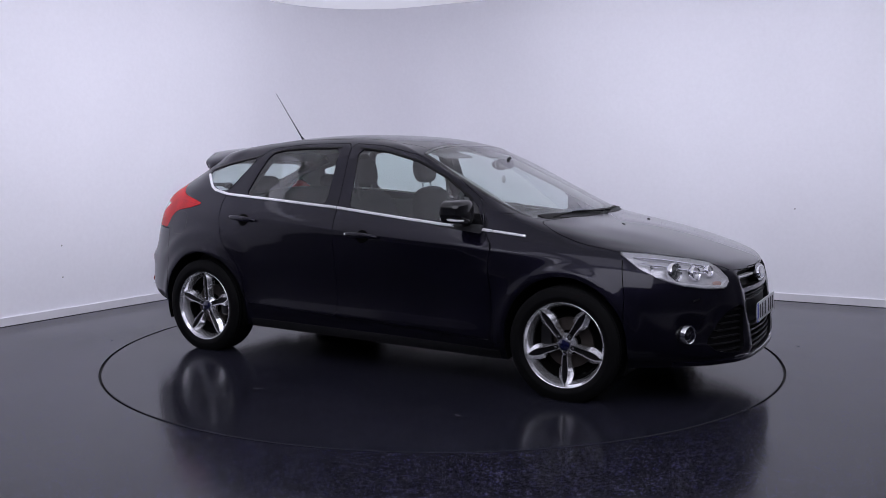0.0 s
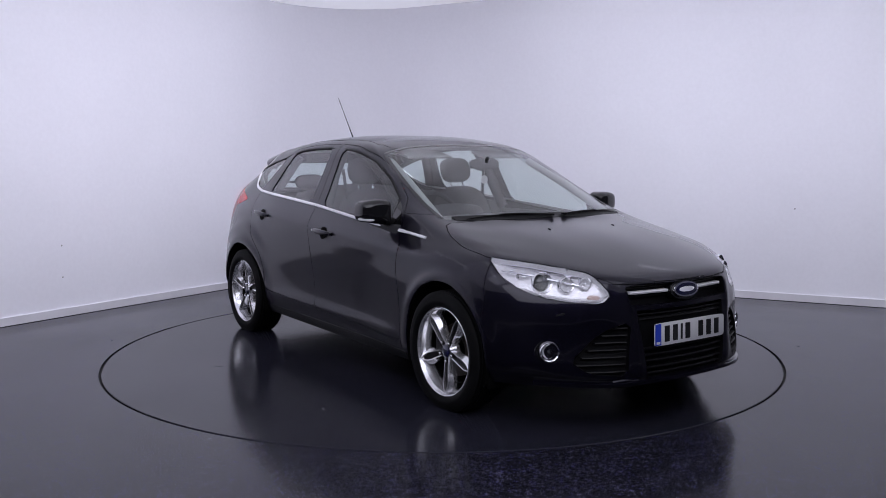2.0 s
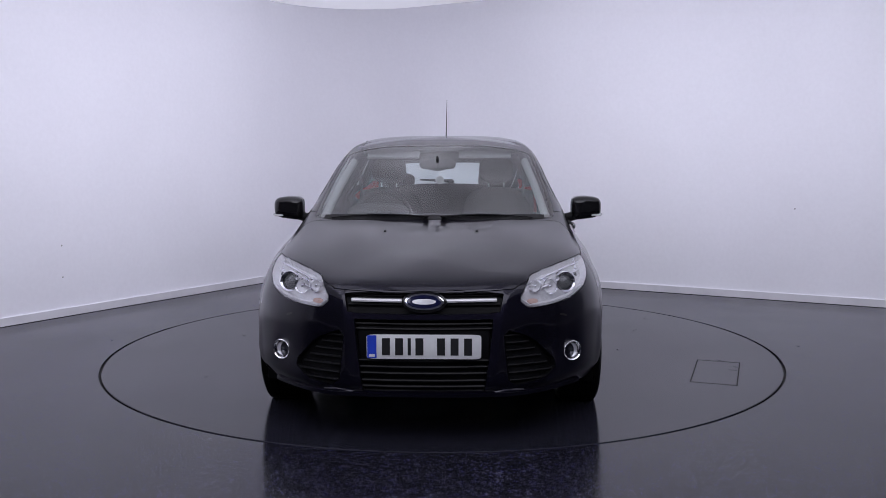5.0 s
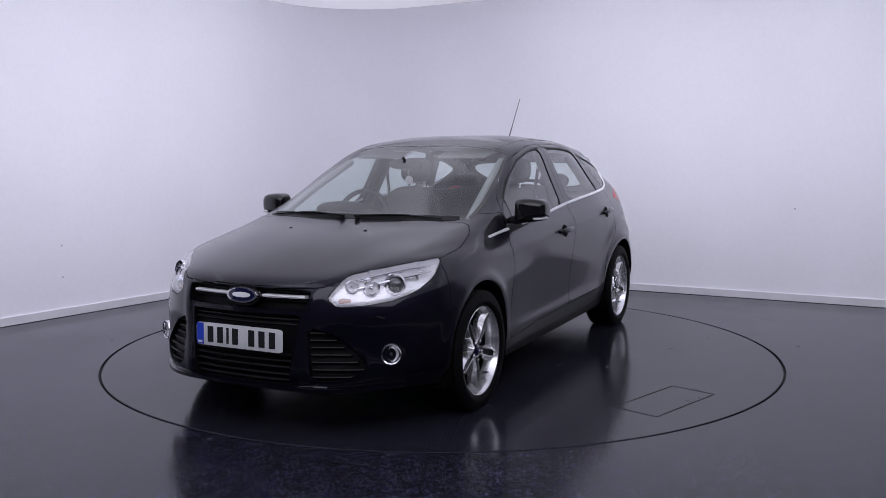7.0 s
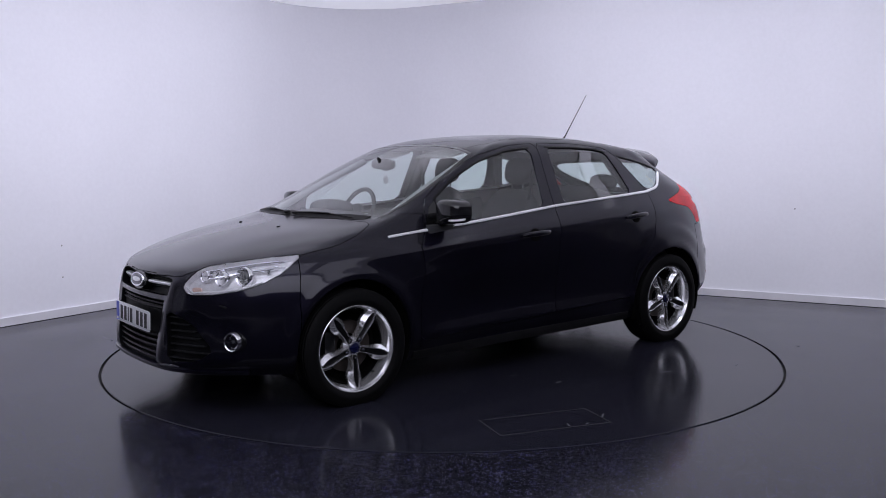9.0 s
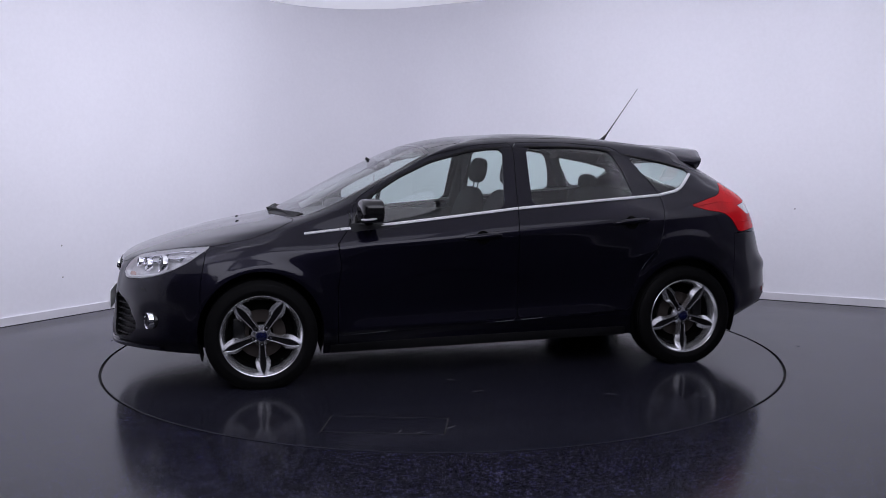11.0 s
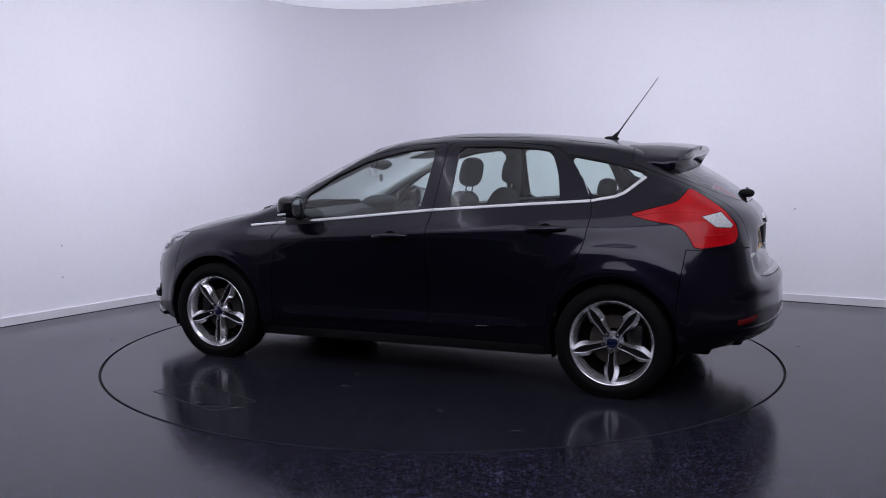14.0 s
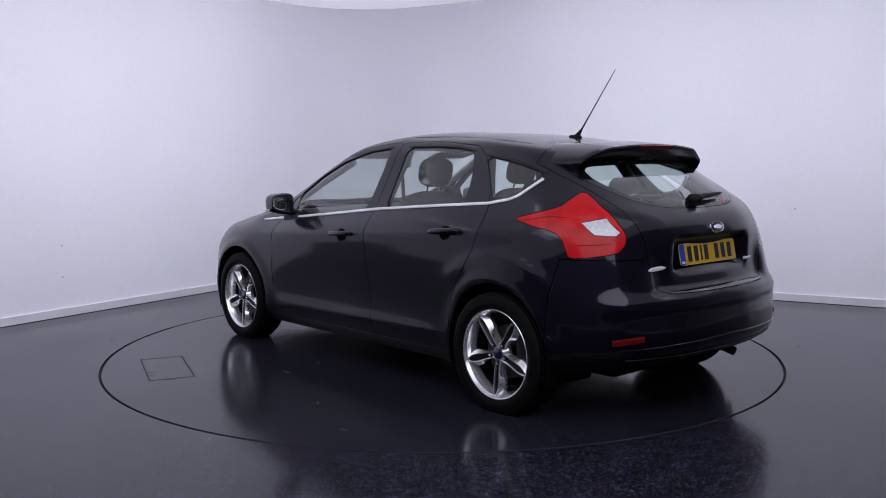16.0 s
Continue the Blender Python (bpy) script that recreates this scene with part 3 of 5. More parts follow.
REGIONS = [
    ("gone", circle(AXLE, 0.325, 0.352), XZ, lambda c: c.y > 0.6 and c.z < 0.72),
    ("gone", circle(-AXLE, 0.325, 0.352), XZ, lambda c: c.y > 0.6 and c.z < 0.72),
    ("gone", [(AXLE - 0.34, 0.0), (AXLE + 0.34, 0.0), (AXLE + 0.352, 0.325), (AXLE - 0.352, 0.325)], XZ, lambda c: c.y > 0.6),
    ("gone", [(-AXLE - 0.34, 0.0), (-AXLE + 0.34, 0.0), (-AXLE + 0.352, 0.325), (-AXLE - 0.352, 0.325)], XZ, lambda c: c.y > 0.6),
    ("headlight", smooth_poly([(-.80, .823), (-.95, .813), (-1.113, .802), (-1.314, .782), (-1.492, .762), (-1.56, .735), (-1.66, .662), (-1.60, .619),
                               (-1.39, .627), (-1.20, .648), (-1.05, .682), (-.91, .735)], 1), DZ, lambda c: c.x > 1.45 and c.y > 0.3),
    ("reversing_lens", [(-1.765, 1.0), (-1.855, 1.024), (-1.918, .955), (-1.912, .937), (-1.84, .943)], XZ, lambda c: c.y > 0.40 and c.x < -1.3),
    ("tail_lamp", smooth_poly([(-1.385, 1.008), (-1.50, 1.038), (-1.63, 1.072), (-1.66, 1.11), (-1.683, 1.15), (-1.77, 1.10), (-1.865, 1.038), (-1.928, .960), (-1.945, .90),
                               (-1.935, .862), (-1.90, .849), (-1.745, .827), (-1.715, .88), (-1.69, .92), (-1.64, .955), (-1.50, .976)], 1), XZ, lambda c: c.y > 0.40 and c.x < -1.3),
    ("front_window", smooth_poly([(.675, .935), (.69, 1.07), (.50, 1.190), (.285, 1.288), (.04, 1.350), (-.178, 1.374), (-.14, 1.004)], 1), XZ, is_side),
    ("mirror_sail", [(.80, .925), (.74, 1.035), (.69, 1.07), (.675, .935)], XZ, is_side),
    ("rear_door_window", smooth_poly([(-.335, 1.377), (-.61, 1.376), (-.80, 1.366), (-.905, 1.348), (-.965, 1.22), (-1.0, 1.068), (-.325, 1.022)], 1), XZ, is_side),
    ("quarter_window", smooth_poly([(-1.02, 1.322), (-1.25, 1.28), (-1.455, 1.225), (-1.40, 1.165), (-1.31, 1.112), (-1.195, 1.090), (-1.10, 1.21)], 1), XZ, is_side),
    ("windscreen", smooth_poly([(1.20, -.5), (1.20, 0), (1.19, .3), (1.15, .5), (1.10, .615), (1.055, .690), (.86, .684), (.68, .667), (.48, .637), (.285, .600), (.303, .42), (.325, .2), (.335, -.2)], 1), XY,
     lambda c: c.z > 0.94 and c.x > 0.2),
    ("rear_glass", smooth_poly([(-.3, 1.065), (0, 1.065), (.30, 1.072), (.40, 1.10), (.47, 1.145), (.51, 1.20), (.50, 1.25), (.44, 1.275), (.2, 1.285), (-.3, 1.285)], 1), YZ, lambda c: c.x < -1.3),
    ("rear_glass_border", smooth_poly([(-.3, 1.055), (0, 1.055), (.26, 1.060), (.39, 1.08), (.47, 1.112), (.535, 1.165), (.565, 1.21), (.572, 1.25), (.53, 1.33), (-.3, 1.33)], 1), YZ, lambda c: c.x < -1.5),
    ("upper_grille", [(-.2, .702), (.30, .698), (.365, .690), (.350, .612), (.30, .606), (-.2, .604)], YZ, lambda c: c.x > 1.9),
    ("lower_grille", [(-.2, .578), (.318, .578), (.305, .45), (.275, .235), (-.2, .232)], YZ, lambda c: c.x > 1.9),
    ("side_grille", smooth_poly([(.365, .535), (.392, .272), (.56, .288), (.628, .350), (.50, .485)], 1), YZ, lambda c: c.x > 1.8),
    ("bonnet", smooth_poly([(2.20, -.5), (2.20, .20), (2.10, .40), (2.035, .475), (1.93, .575), (1.78, .685), (1.605, .780), (1.40, .790), (1.22, .762), (1.11, .705), (1.165, .55), (1.225, .3), (1.24, -.3)], 1), XY,
     lambda c: c.z > 0.706 and c.x > 1.0),
    ("roof_panel", [(.345, -.3), (.335, .2), (.312, .42), (.265, .513), (-.3, .525), (-1.0, .51), (-1.40, .47), (-1.42, -.3)], XY, lambda c: c.z > 1.335),
    ("tailgate", smooth_poly([(-.3, .650), (.44, .655), (.50, .70), (.518, .82), (.525, .96), (.585, 1.11), (.615, 1.25), (.60, 1.40), (-.3, 1.42)], 1), YZ, lambda c: c.x < -1.36),
    ("front_door", smooth_poly([(.885, .285), (.885, .56), (.862, .70), (.88, .82), (.81, .905), (.765, 1.065), (.50, 1.236), (.28, 1.328), (.0, 1.392), (-.252, 1.41),
                                (-.228, 1.01), (-.21, .88), (-.215, .325)], 1), XZ, is_side),
    ("rear_door", smooth_poly([(-.215, .325), (-.21, .88), (-.228, 1.01), (-.252, 1.41), (-.62, 1.408), (-.93, 1.38), (-1.03, 1.30), (-1.11, 1.20), (-1.178, 1.08), (-1.193, 1.015),
                               (-1.165, .85), (-1.12, .75), (-1.02, .63), (-.965, .50), (-.955, .36)], 1), XZ, is_side),
    ("front_wing", [(.885, .24), (.885, .56), (.862, .70), (.88, .82), (.81, .905), (.80, 1.0), (1.08, 1.0), (1.70, .90), (1.62, .79), (1.655, .60), (1.66, .20)], XZ, lambda c: c.y > 0.5),
    ("front_bumper", [(1.3, -.1), (2.5, -.1), (2.5, 1.2), (1.3, 1.2)], XZ, lambda c: c.x > 1.5 and c.z < 0.90),
    ("rear_bumper", [(-1.66, .1), (-1.67, .60), (-1.70, .825), (-1.93, .826), (-2.3, .826), (-2.3, .1)], XZ, lambda c: c.x < -1.6),
]
REGIONS = [(n, [Vector(p) for p in poly], pr, ok) for n, poly, pr, ok in REGIONS]


def cut(bm, poly, pr, ok):
    u, w = pr
    n = len(poly)
    for i in range(n):
        a, b = poly[i], poly[(i + 1) % n]
        if (b - a).length < 1e-6:
            continue
        lo_u, hi_u, lo_w, hi_w = min(a.x, b.x) - 0.002, max(a.x, b.x) + 0.002, min(a.y, b.y) - 0.002, max(a.y, b.y) + 0.002
        faces = []
        for f in bm.faces:
            if not ok(f.calc_center_median()):
                continue
            us = [v.co.dot(u) for v in f.verts]
            ws = [v.co.dot(w) for v in f.verts]
            if max(us) >= lo_u and min(us) <= hi_u and max(ws) >= lo_w and min(ws) <= hi_w:
                faces.append(f)
        if not faces:
            continue
        d = b - a
        scale_u = u.length_squared
        no = (u / scale_u) * -d.y + w * d.x
        # a point of space whose projections are a.x and a.y
        co = u / scale_u * a.x + w * a.y
        no = (u / scale_u) * (-d.y) * scale_u + w * d.x
        geom = list({v for f in faces for v in f.verts}) + list({e for f in faces for e in f.edges}) + faces
        bmesh.ops.bisect_plane(bm, geom=geom, dist=2e-5, plane_co=co, plane_no=no)


shell.normal_update()
for name, poly, pr, ok in REGIONS:
    cut(shell, poly, pr, ok)
shell.normal_update()
for v in shell.verts:
    if abs(v.co.y) < 1e-4:
        v.co.y = 0.0
        n = v.normal.copy()
        n.y = 0
        v.normal = n.normalized()
# outward normals: away from the cabin
flip = sum(1 for f in shell.faces if f.normal.dot(f.calc_center_median() - Vector((0, 0, 0.6))) < 0) > len(shell.faces) / 2
if flip:
    bmesh.ops.reverse_faces(shell, faces=shell.faces[:])
    shell.normal_update()
panels = {}
for f in shell.faces:
    c = f.calc_center_median()
    for name, poly, pr, ok in REGIONS:
        if ok(c) and inside(poly, c.dot(pr[0]), c.dot(pr[1])):
            panels.setdefault(name, []).append(f)
            break
    else:
        panels.setdefault("body_side", []).append(f)


def panel(name, faces, gap=0.0022, depth=0.012, sink=0.0, mirror="both", flange=True):
    """One pressed panel out of the shell, with a folded edge; its right-hand twin or half too. Returns meshes."""
    bm = bmesh.new()
    idx, normals = {}, []
    for f in faces:
        for v in f.verts:
            if v not in idx:
                idx[v] = bm.verts.new(v.co - v.normal * sink)
                normals.append(v.normal.copy())
    for f in faces:
        bm.faces.new([idx[v] for v in f.verts])
    bm.verts.index_update()
    bm.normal_update()
    nrm = {v: n for v, n in zip(idx.values(), normals)}
    edge = [e for e in bm.edges if len(e.link_faces) == 1 and not all(abs(v.co.y) < 1e-5 for v in e.verts)]
    pull = {}
    for e in edge:
        d = (e.verts[1].co - e.verts[0].co).normalized()
        c = e.link_faces[0].calc_center_median() - e.verts[0].co
        c = (c - d * c.dot(d)).normalized()
        for v in e.verts:
            pull[v] = pull.get(v, Vector()) + c
    for v, c in pull.items():
        if c.length > 1e-6:
            s = c.normalized() * gap
            if abs(v.co.y) < 1e-5:
                s.y = 0
            v.co += s
    if flange and edge:
        low = {v: bm.verts.new(v.co - nrm[v] * depth) for v in pull}
        for v, q in low.items():
            nrm[q] = nrm[v]
        for e in edge:
            a, b = e.verts
            f = bm.faces.new((a, b, low[b], low[a]))
            f.material_index = 0
            f.tag = True
    bm.verts.index_update()
    cnt = [nrm[v] for v in bm.verts]
    fold = [f.tag for f in bm.faces]
    me = bpy.data.meshes.new(name)
    bmesh.ops.recalc_face_normals(bm, faces=[f for f in bm.faces if f.tag])
    bm.to_mesh(me)
    bm.free()
    return me, cnt, fold


def finish(name, me, cnt, fold, mat, parent, label="", both=False, flip=False):
    """Links a panel mesh, with the shell's own normals on its face. both: joins its mirrored half; flip: the mirrored twin."""
    co = np.array([v.co[:] for v in me.vertices])
    fa = [list(p.vertices) for p in me.polygons]
    nn = np.array([n[:] for n in cnt])
    fd = list(fold)
    n0 = len(co)
    if flip:
        co, nn, fa = co * MIRROR, nn * MIRROR, [f[::-1] for f in fa]
    if both:
        remap = [i if abs(co[i, 1]) < 1e-5 else n0 + i for i in range(n0)]
        fa = fa + [[remap[i] for i in f[::-1]] for f in fa]
        co, nn, fd = np.vstack([co, co * MIRROR]), np.vstack([nn, nn * MIRROR]), fd + fd
    out = bpy.data.meshes.new(name)
    out.from_pydata(co.tolist(), [], fa)
    out.update()
    out.polygons.foreach_set("use_smooth", [not f for f in fd])
    loops = np.zeros((len(out.loops), 3))
    for p, f in zip(out.polygons, fd):
        for li in p.loop_indices:
            loops[li] = p.normal if f else nn[out.loops[li].vertex_index]
    out.normals_split_custom_set(loops.tolist())
    out.materials.append(mat)
    ob = new(name, out)
    ob.parent = parent
    if label:
        tagged(ob, label)
    return ob


CENTRAL = {"bonnet": M_PAINT, "roof_panel": M_PAINT, "windscreen": M_GLASSF, "rear_glass": M_GLASSR, "rear_glass_border": M_GLOSSBLACK, "tailgate": M_PAINT, "front_bumper": M_PAINT, "rear_bumper": M_PAINT,
           "upper_grille": M_GRILLE, "lower_grille": M_GRILLE}
PAIRED = {"headlight": M_COVER, "reversing_lens": M_CLEARLENS, "tail_lamp": M_REDLENS, "front_window": M_GLASSS, "rear_door_window": M_GLASSS, "quarter_window": M_GLASSS, "mirror_sail": M_GLOSSBLACK,
          "side_grille": M_GRILLE, "front_door": M_PAINT, "rear_door": M_PAINT, "front_wing": M_PAINT, "body_side": M_PAINT}
GLAZED = {"windscreen", "rear_glass", "front_window", "rear_door_window", "quarter_window", "headlight"}
SUNK = {"upper_grille": 0.045, "lower_grille": 0.05, "side_grille": 0.03, "front_window": 0.005, "rear_door_window": 0.005, "quarter_window": 0.003, "mirror_sail": 0.002}
NAMES = {"headlight": "headlight", "tail_lamp": "tail_lamp", "front_window": "front_side_window", "rear_door_window": "rear_side_window"}
made = {}
for name, mat in CENTRAL.items():
    me, cnt, fold = panel(name, panels[name], sink=SUNK.get(name, 0.0), gap=0.0 if name in SUNK or name in GLAZED else 0.0022,
                          flange=name not in GLAZED, depth=-SUNK[name] if name in SUNK else 0.012)
    made[name] = [finish(NAMES.get(name, name), me, cnt, fold, mat, car, both=True)]
for name, mat in PAIRED.items():
    glassy = name in GLAZED
    me, cnt, fold = panel(name, panels[name], sink=SUNK.get(name, 0.0), gap=0.0 if glassy or name in SUNK else (0.0015 if name == "tail_lamp" else 0.0022),
                          flange=not glassy, depth=-SUNK[name] if name in SUNK else 0.012)
    made[name] = [finish(NAMES.get(name, name), me, cnt, fold, mat, car, flip=f) for f in (False, True)]
for name in GLAZED:
    for o in made[name]:
        o.visible_shadow = False


# ---- wheels ----
def tyre_bm():
    r, w = WHEEL_R, 0.1075
    prof = [(0.222, -0.085), (0.238, -0.098), (0.262, -0.107), (0.290, -0.104), (0.308, -0.094), (0.317, -0.080)]
    for k in range(-3, 4):
        g = k * 0.022
        prof += [(0.320, g - 0.008), (0.320, g + 0.006), (0.314, g + 0.008), (0.314, g + 0.012)]
    prof += [(0.317, 0.090), (0.308, 0.098), (0.290, 0.106), (0.270, 0.1085), (0.265, 0.1095), (0.259, 0.1085), (0.244, 0.103), (0.2355, 0.095), (0.230, 0.085)]
    bm = lathe(prof, 96, "y", closed=True)
    for v in bm.verts:
        v.co.z = max(v.co.z, -HUB_Z)  # flat where it stands
    return bm


def rim_bm():
    return lathe([(0.221, 0.078), (0.2265, 0.085), (0.231, 0.090), (0.2345, 0.092), (0.2350, 0.096), (0.2325, 0.098), (0.2285, 0.096), (0.2255, 0.090), (0.219, 0.080)], 96, "y", closed=True)


def barrel_bm():
    return lathe([(0.2205, 0.082), (0.213, 0.062), (0.206, 0.036), (0.202, 0.010), (0.207, 0.010), (0.211, 0.036), (0.2185, 0.062), (0.226, 0.082)], 72, "y", closed=True)


# along a spoke: radius, half slot, outer half width, face height
SPOKE = ((0.036, 0.0100, 0.0215, 0.068), (0.070, 0.0125, 0.0225, 0.072), (0.100, 0.0135, 0.0235, 0.075), (0.116, 0.0145, 0.0275, 0.076), (0.134, 0.0160, 0.0385, 0.077),
         (0.152, 0.0170, 0.0430, 0.078), (0.174, 0.0160, 0.0420, 0.080), (0.196, 0.0110, 0.0350, 0.083), (0.216, 0.0035, 0.0240, 0.086))


def spoke_bm():
    """A spoke with a slot down its middle: thin bright ridges beside it and broad flanks that fall away."""
    bms = []
    for s in (-1, 1):
        bm = bmesh.new()
        rows = []
        for r, slot, outer, front in SPOKE:
            rows.append([bm.verts.new(p) for p in ((s * slot, front - 0.016, r), (s * slot, front - 0.001, r), (s * (slot + 0.0042), front, r), (s * outer, front - 0.024, r),
                                                   (s * outer * 0.9, front - 0.052, r), (s * slot * 0.9, front - 0.045, r))])
        for a, b in zip(rows, rows[1:]):
            for k in range(6):
                bm.faces.new((a[k], a[(k + 1) % 6], b[(k + 1) % 6], b[k]))
        bm.faces.new(rows[0])
        bm.faces.new(rows[-1][::-1])
        bmesh.ops.recalc_face_normals(bm, faces=bm.faces[:])
        bms.append(bm)
    return merge(*bms)


def valley_bm():
    """The black floor of a spoke's slot."""
    bm = bmesh.new()
    rows = []
    for r, slot, outer, front in SPOKE:
        rows.append([bm.verts.new(p) for p in ((-slot - 0.001, front - 0.013, r), (slot + 0.001, front - 0.013, r), (slot + 0.001, front - 0.020, r), (-slot - 0.001, front - 0.020, r))])
    for a, b in zip(rows, rows[1:]):
        for k in range(4):
            bm.faces.new((a[k], a[(k + 1) % 4], b[(k + 1) % 4], b[k]))
    bmesh.ops.recalc_face_normals(bm, faces=bm.faces[:])
    return bm


def build_wheel(name, spin):
    wheel = new(name)
    wheel.parent = car
    tagged(wheel, "five-spoke silver alloy wheel with a black tyre")
    part("tyre", tyre_bm(), M_RUBBER, wheel, "black road tyre with a grooved tread", angle=30)
    part("rim", rim_bm(), M_ALLOY, wheel, angle=30)
    part("barrel", barrel_bm(), M_ALLOY, wheel, "silver inner rim barrel")
    # the barrel's deep part is coloured black in place of shade
    part("inner_barrel", lathe([(0.1955, 0.026), (0.184, -0.085), (0.191, -0.085), (0.202, 0.026)], 72, "y", closed=True), M_LINER, wheel, "inner side of the wheel, blackened for its shade")
    part("hub", lathe([(0.0, 0.02), (0.058, 0.02), (0.058, 0.040), (0.044, 0.056), (0.037, 0.070), (0.034, 0.066), (0.0, 0.066)], 40, "y"), M_ALLOY, wheel)
    part("centre_cap", lathe([(0.031, 0.064), (0.031, 0.073), (0.027, 0.076), (0.0, 0.077)], 32, "y"), M_BLUE, wheel, "dark blue centre cap")
    part("brake_disc", lathe([(0.07, 0.0), (0.14, 0.0), (0.14, -0.02), (0.07, -0.02)], 48, "y", closed=True), M_DISC, wheel, "worn steel brake disc")
    part("brake_caliper", box(0.07, 0.07, 0.16, pose(0.125 * (1 if "front" in name else -1), -0.005, 0.02, 0, 0, 0), 0.015), M_ALLOYDARK, wheel)
    part("drum_shield", lathe([(0.0, -0.03), (0.185, -0.03), (0.185, -0.04), (0.0, -0.04)], 48, "y", closed=False), M_LINER, wheel)
    for k in range(5):
        a = 360 / 5 * k + spin
        part("spoke", xf(spoke_bm(), pose(0, 0, 0, 0, a, 0)), M_ALLOY, wheel, angle=25)
        part("spoke_groove", xf(valley_bm(), pose(0, 0, 0, 0, a, 0)), M_GRILLE, wheel)
        b = radians(a + 0)
        # a raised black plug gives the shade of the pit round each nut
        part("lug_pit_shade", xf(lathe([(0.0, 0.0745), (0.0125, 0.0745), (0.0135, 0.072), (0.0135, 0.05)], 16, "y"), pose(0.053 * math.sin(b), 0, 0.053 * math.cos(b))), M_GRILLE, wheel)
        part("lug_nut", xf(lathe([(0.0, 0.082), (0.006, 0.081), (0.0085, 0.076), (0.009, 0.05)], 12, "y"), pose(0.053 * math.sin(b), 0, 0.053 * math.cos(b))), M_CHROME, wheel)
    part("valve", xf(tube([(0, 0.05, 0), (0, 0.085, 0.004)], 0.004), pose(0.185 * math.sin(radians(spin + 36)), 0, 0.185 * math.cos(radians(spin + 36)))), M_PLASTIC, wheel)
    return wheel


fl = build_wheel("front_wheel", 182)
rl = build_wheel("rear_wheel", 179)
fl.matrix_basis, rl.matrix_basis = pose(AXLE, HUB_Y, HUB_Z), pose(-AXLE, HUB_Y, HUB_Z)
copy_thing(fl, pose(AXLE, -HUB_Y, HUB_Z, 0, 0, 180))
rr = build_wheel("rear_wheel", 215)
rr.matrix_basis = pose(-AXLE, -HUB_Y, HUB_Z, 0, 0, 180)

# ---- arches and underside ----
for ax in (AXLE, -AXLE):
    for s in (1, -1):
        bm = bmesh.new()
        prof = [(0.358, 0.0), (0.372, 0.30)]
        arc = [math.pi * (i / 28) * 1.24 - 0.38 for i in range(29)]
        outer = [bm.verts.new((0.357 * math.cos(a), 0.0, 0.357 * math.sin(a))) for a in arc]
        back = [bm.verts.new((0.372 * math.cos(a), -0.34 * s, 0.372 * math.sin(a))) for a in arc]
        for i in range(28):
            bm.faces.new((outer[i], outer[i + 1], back[i + 1], back[i]))
        bm.faces.new(back)
        part("wheel_arch_liner", xf(bm, pose(ax, 0.872 * s, 0.325)), M_LINER, car, "matt black arch liner", angle=60)
under = merge(box(3.7, 1.0, 0.10, pose(0.05, 0, 0.25), 0.02), box(1.85, 1.60, 0.09, pose(0, 0, 0.23), 0.02), box(0.30, 1.15, 0.12, pose(1.86, 0, 0.29), 0.03),
              box(0.30, 1.15, 0.16, pose(-1.83, 0, 0.36), 0.03))
part("underbody", under, M_LINER, car, "matt black underbody", angle=30)
part("exhaust_pipe", tube([(-1.6, -0.40, 0.25), (-1.86, -0.42, 0.245), (-1.93, -0.42, 0.228)], 0.025, 14), M_DISC, car, "dull steel exhaust tailpipe")


# ---- helpers that lay details on the body's skin ----
skin = BVHTree.FromBMesh(shell)


def on_skin(start, way):
    p, n, _, _ = skin.ray_cast(Vector(start), Vector(way).normalized())
    return p, n


def side_at(x, z):
    return on_skin((x, 2, z), (0, -1, 0))


def front_at(y, z):
    p, n = on_skin((4, abs(y), z), (-1, 0, 0))
    return (p, n) if y >= 0 else (Vector((p.x, -p.y, p.z)), Vector((n.x, -n.y, n.z)))


def rear_at(y, z):
    p, n = on_skin((-4, abs(y), z), (1, 0, 0))
    return (p, n) if y >= 0 else (Vector((p.x, -p.y, p.z)), Vector((n.x, -n.y, n.z)))


def top_at(x, y):
    p, n = on_skin((x, abs(y), 3), (0, 0, -1))
    return (p, n) if y >= 0 else (Vector((p.x, -p.y, p.z)), Vector((n.x, -n.y, n.z)))


def lamp_at(s, z):
    return on_skin((2.5 - s / 2, 2.5 + s / 2, z), (-1, -1, 0))


def resample(points, step):
    pts = [Vector(p) for p in points]
    out = [pts[0]]
    for a, b in zip(pts, pts[1:]):
        k = max(1, int((b - a).length / step))
        out += [a.lerp(b, (i + 1) / k) for i in range(k)]
    return out


def ribbon(hits, half, lift, base=-0.003, taper=False):
    """A moulding along skin points: half its width, lift its height over the skin."""
    bm = bmesh.new()
    rows = []
    n = len(hits)
    for i, (p, no) in enumerate(hits):
        t = (hits[min(i + 1, n - 1)][0] - hits[max(i - 1, 0)][0]).normalized()
        b = no.cross(t).normalized()
        w = half * (min(1.0, 0.25 + 4 * min(i, n - 1 - i) / n) if taper else 1.0)
        rows.append([bm.verts.new(p + b * x * w + no * h) for x, h in ((-1, base), (-1, lift * 0.6), (-0.6, lift), (0.6, lift), (1, lift * 0.6), (1, base))])
    for a, b in zip(rows, rows[1:]):
        for k in range(6):
            bm.faces.new((a[k], a[(k + 1) % 6], b[(k + 1) % 6], b[k]))
    bm.faces.new(rows[0])
    bm.faces.new(rows[-1][::-1])
    return bm


def mirrored(bm):
    out = bm.copy()
    bmesh.ops.scale(out, vec=(1, -1, 1), verts=out.verts[:])
    bmesh.ops.reverse_faces(out, faces=out.faces[:])
    return out


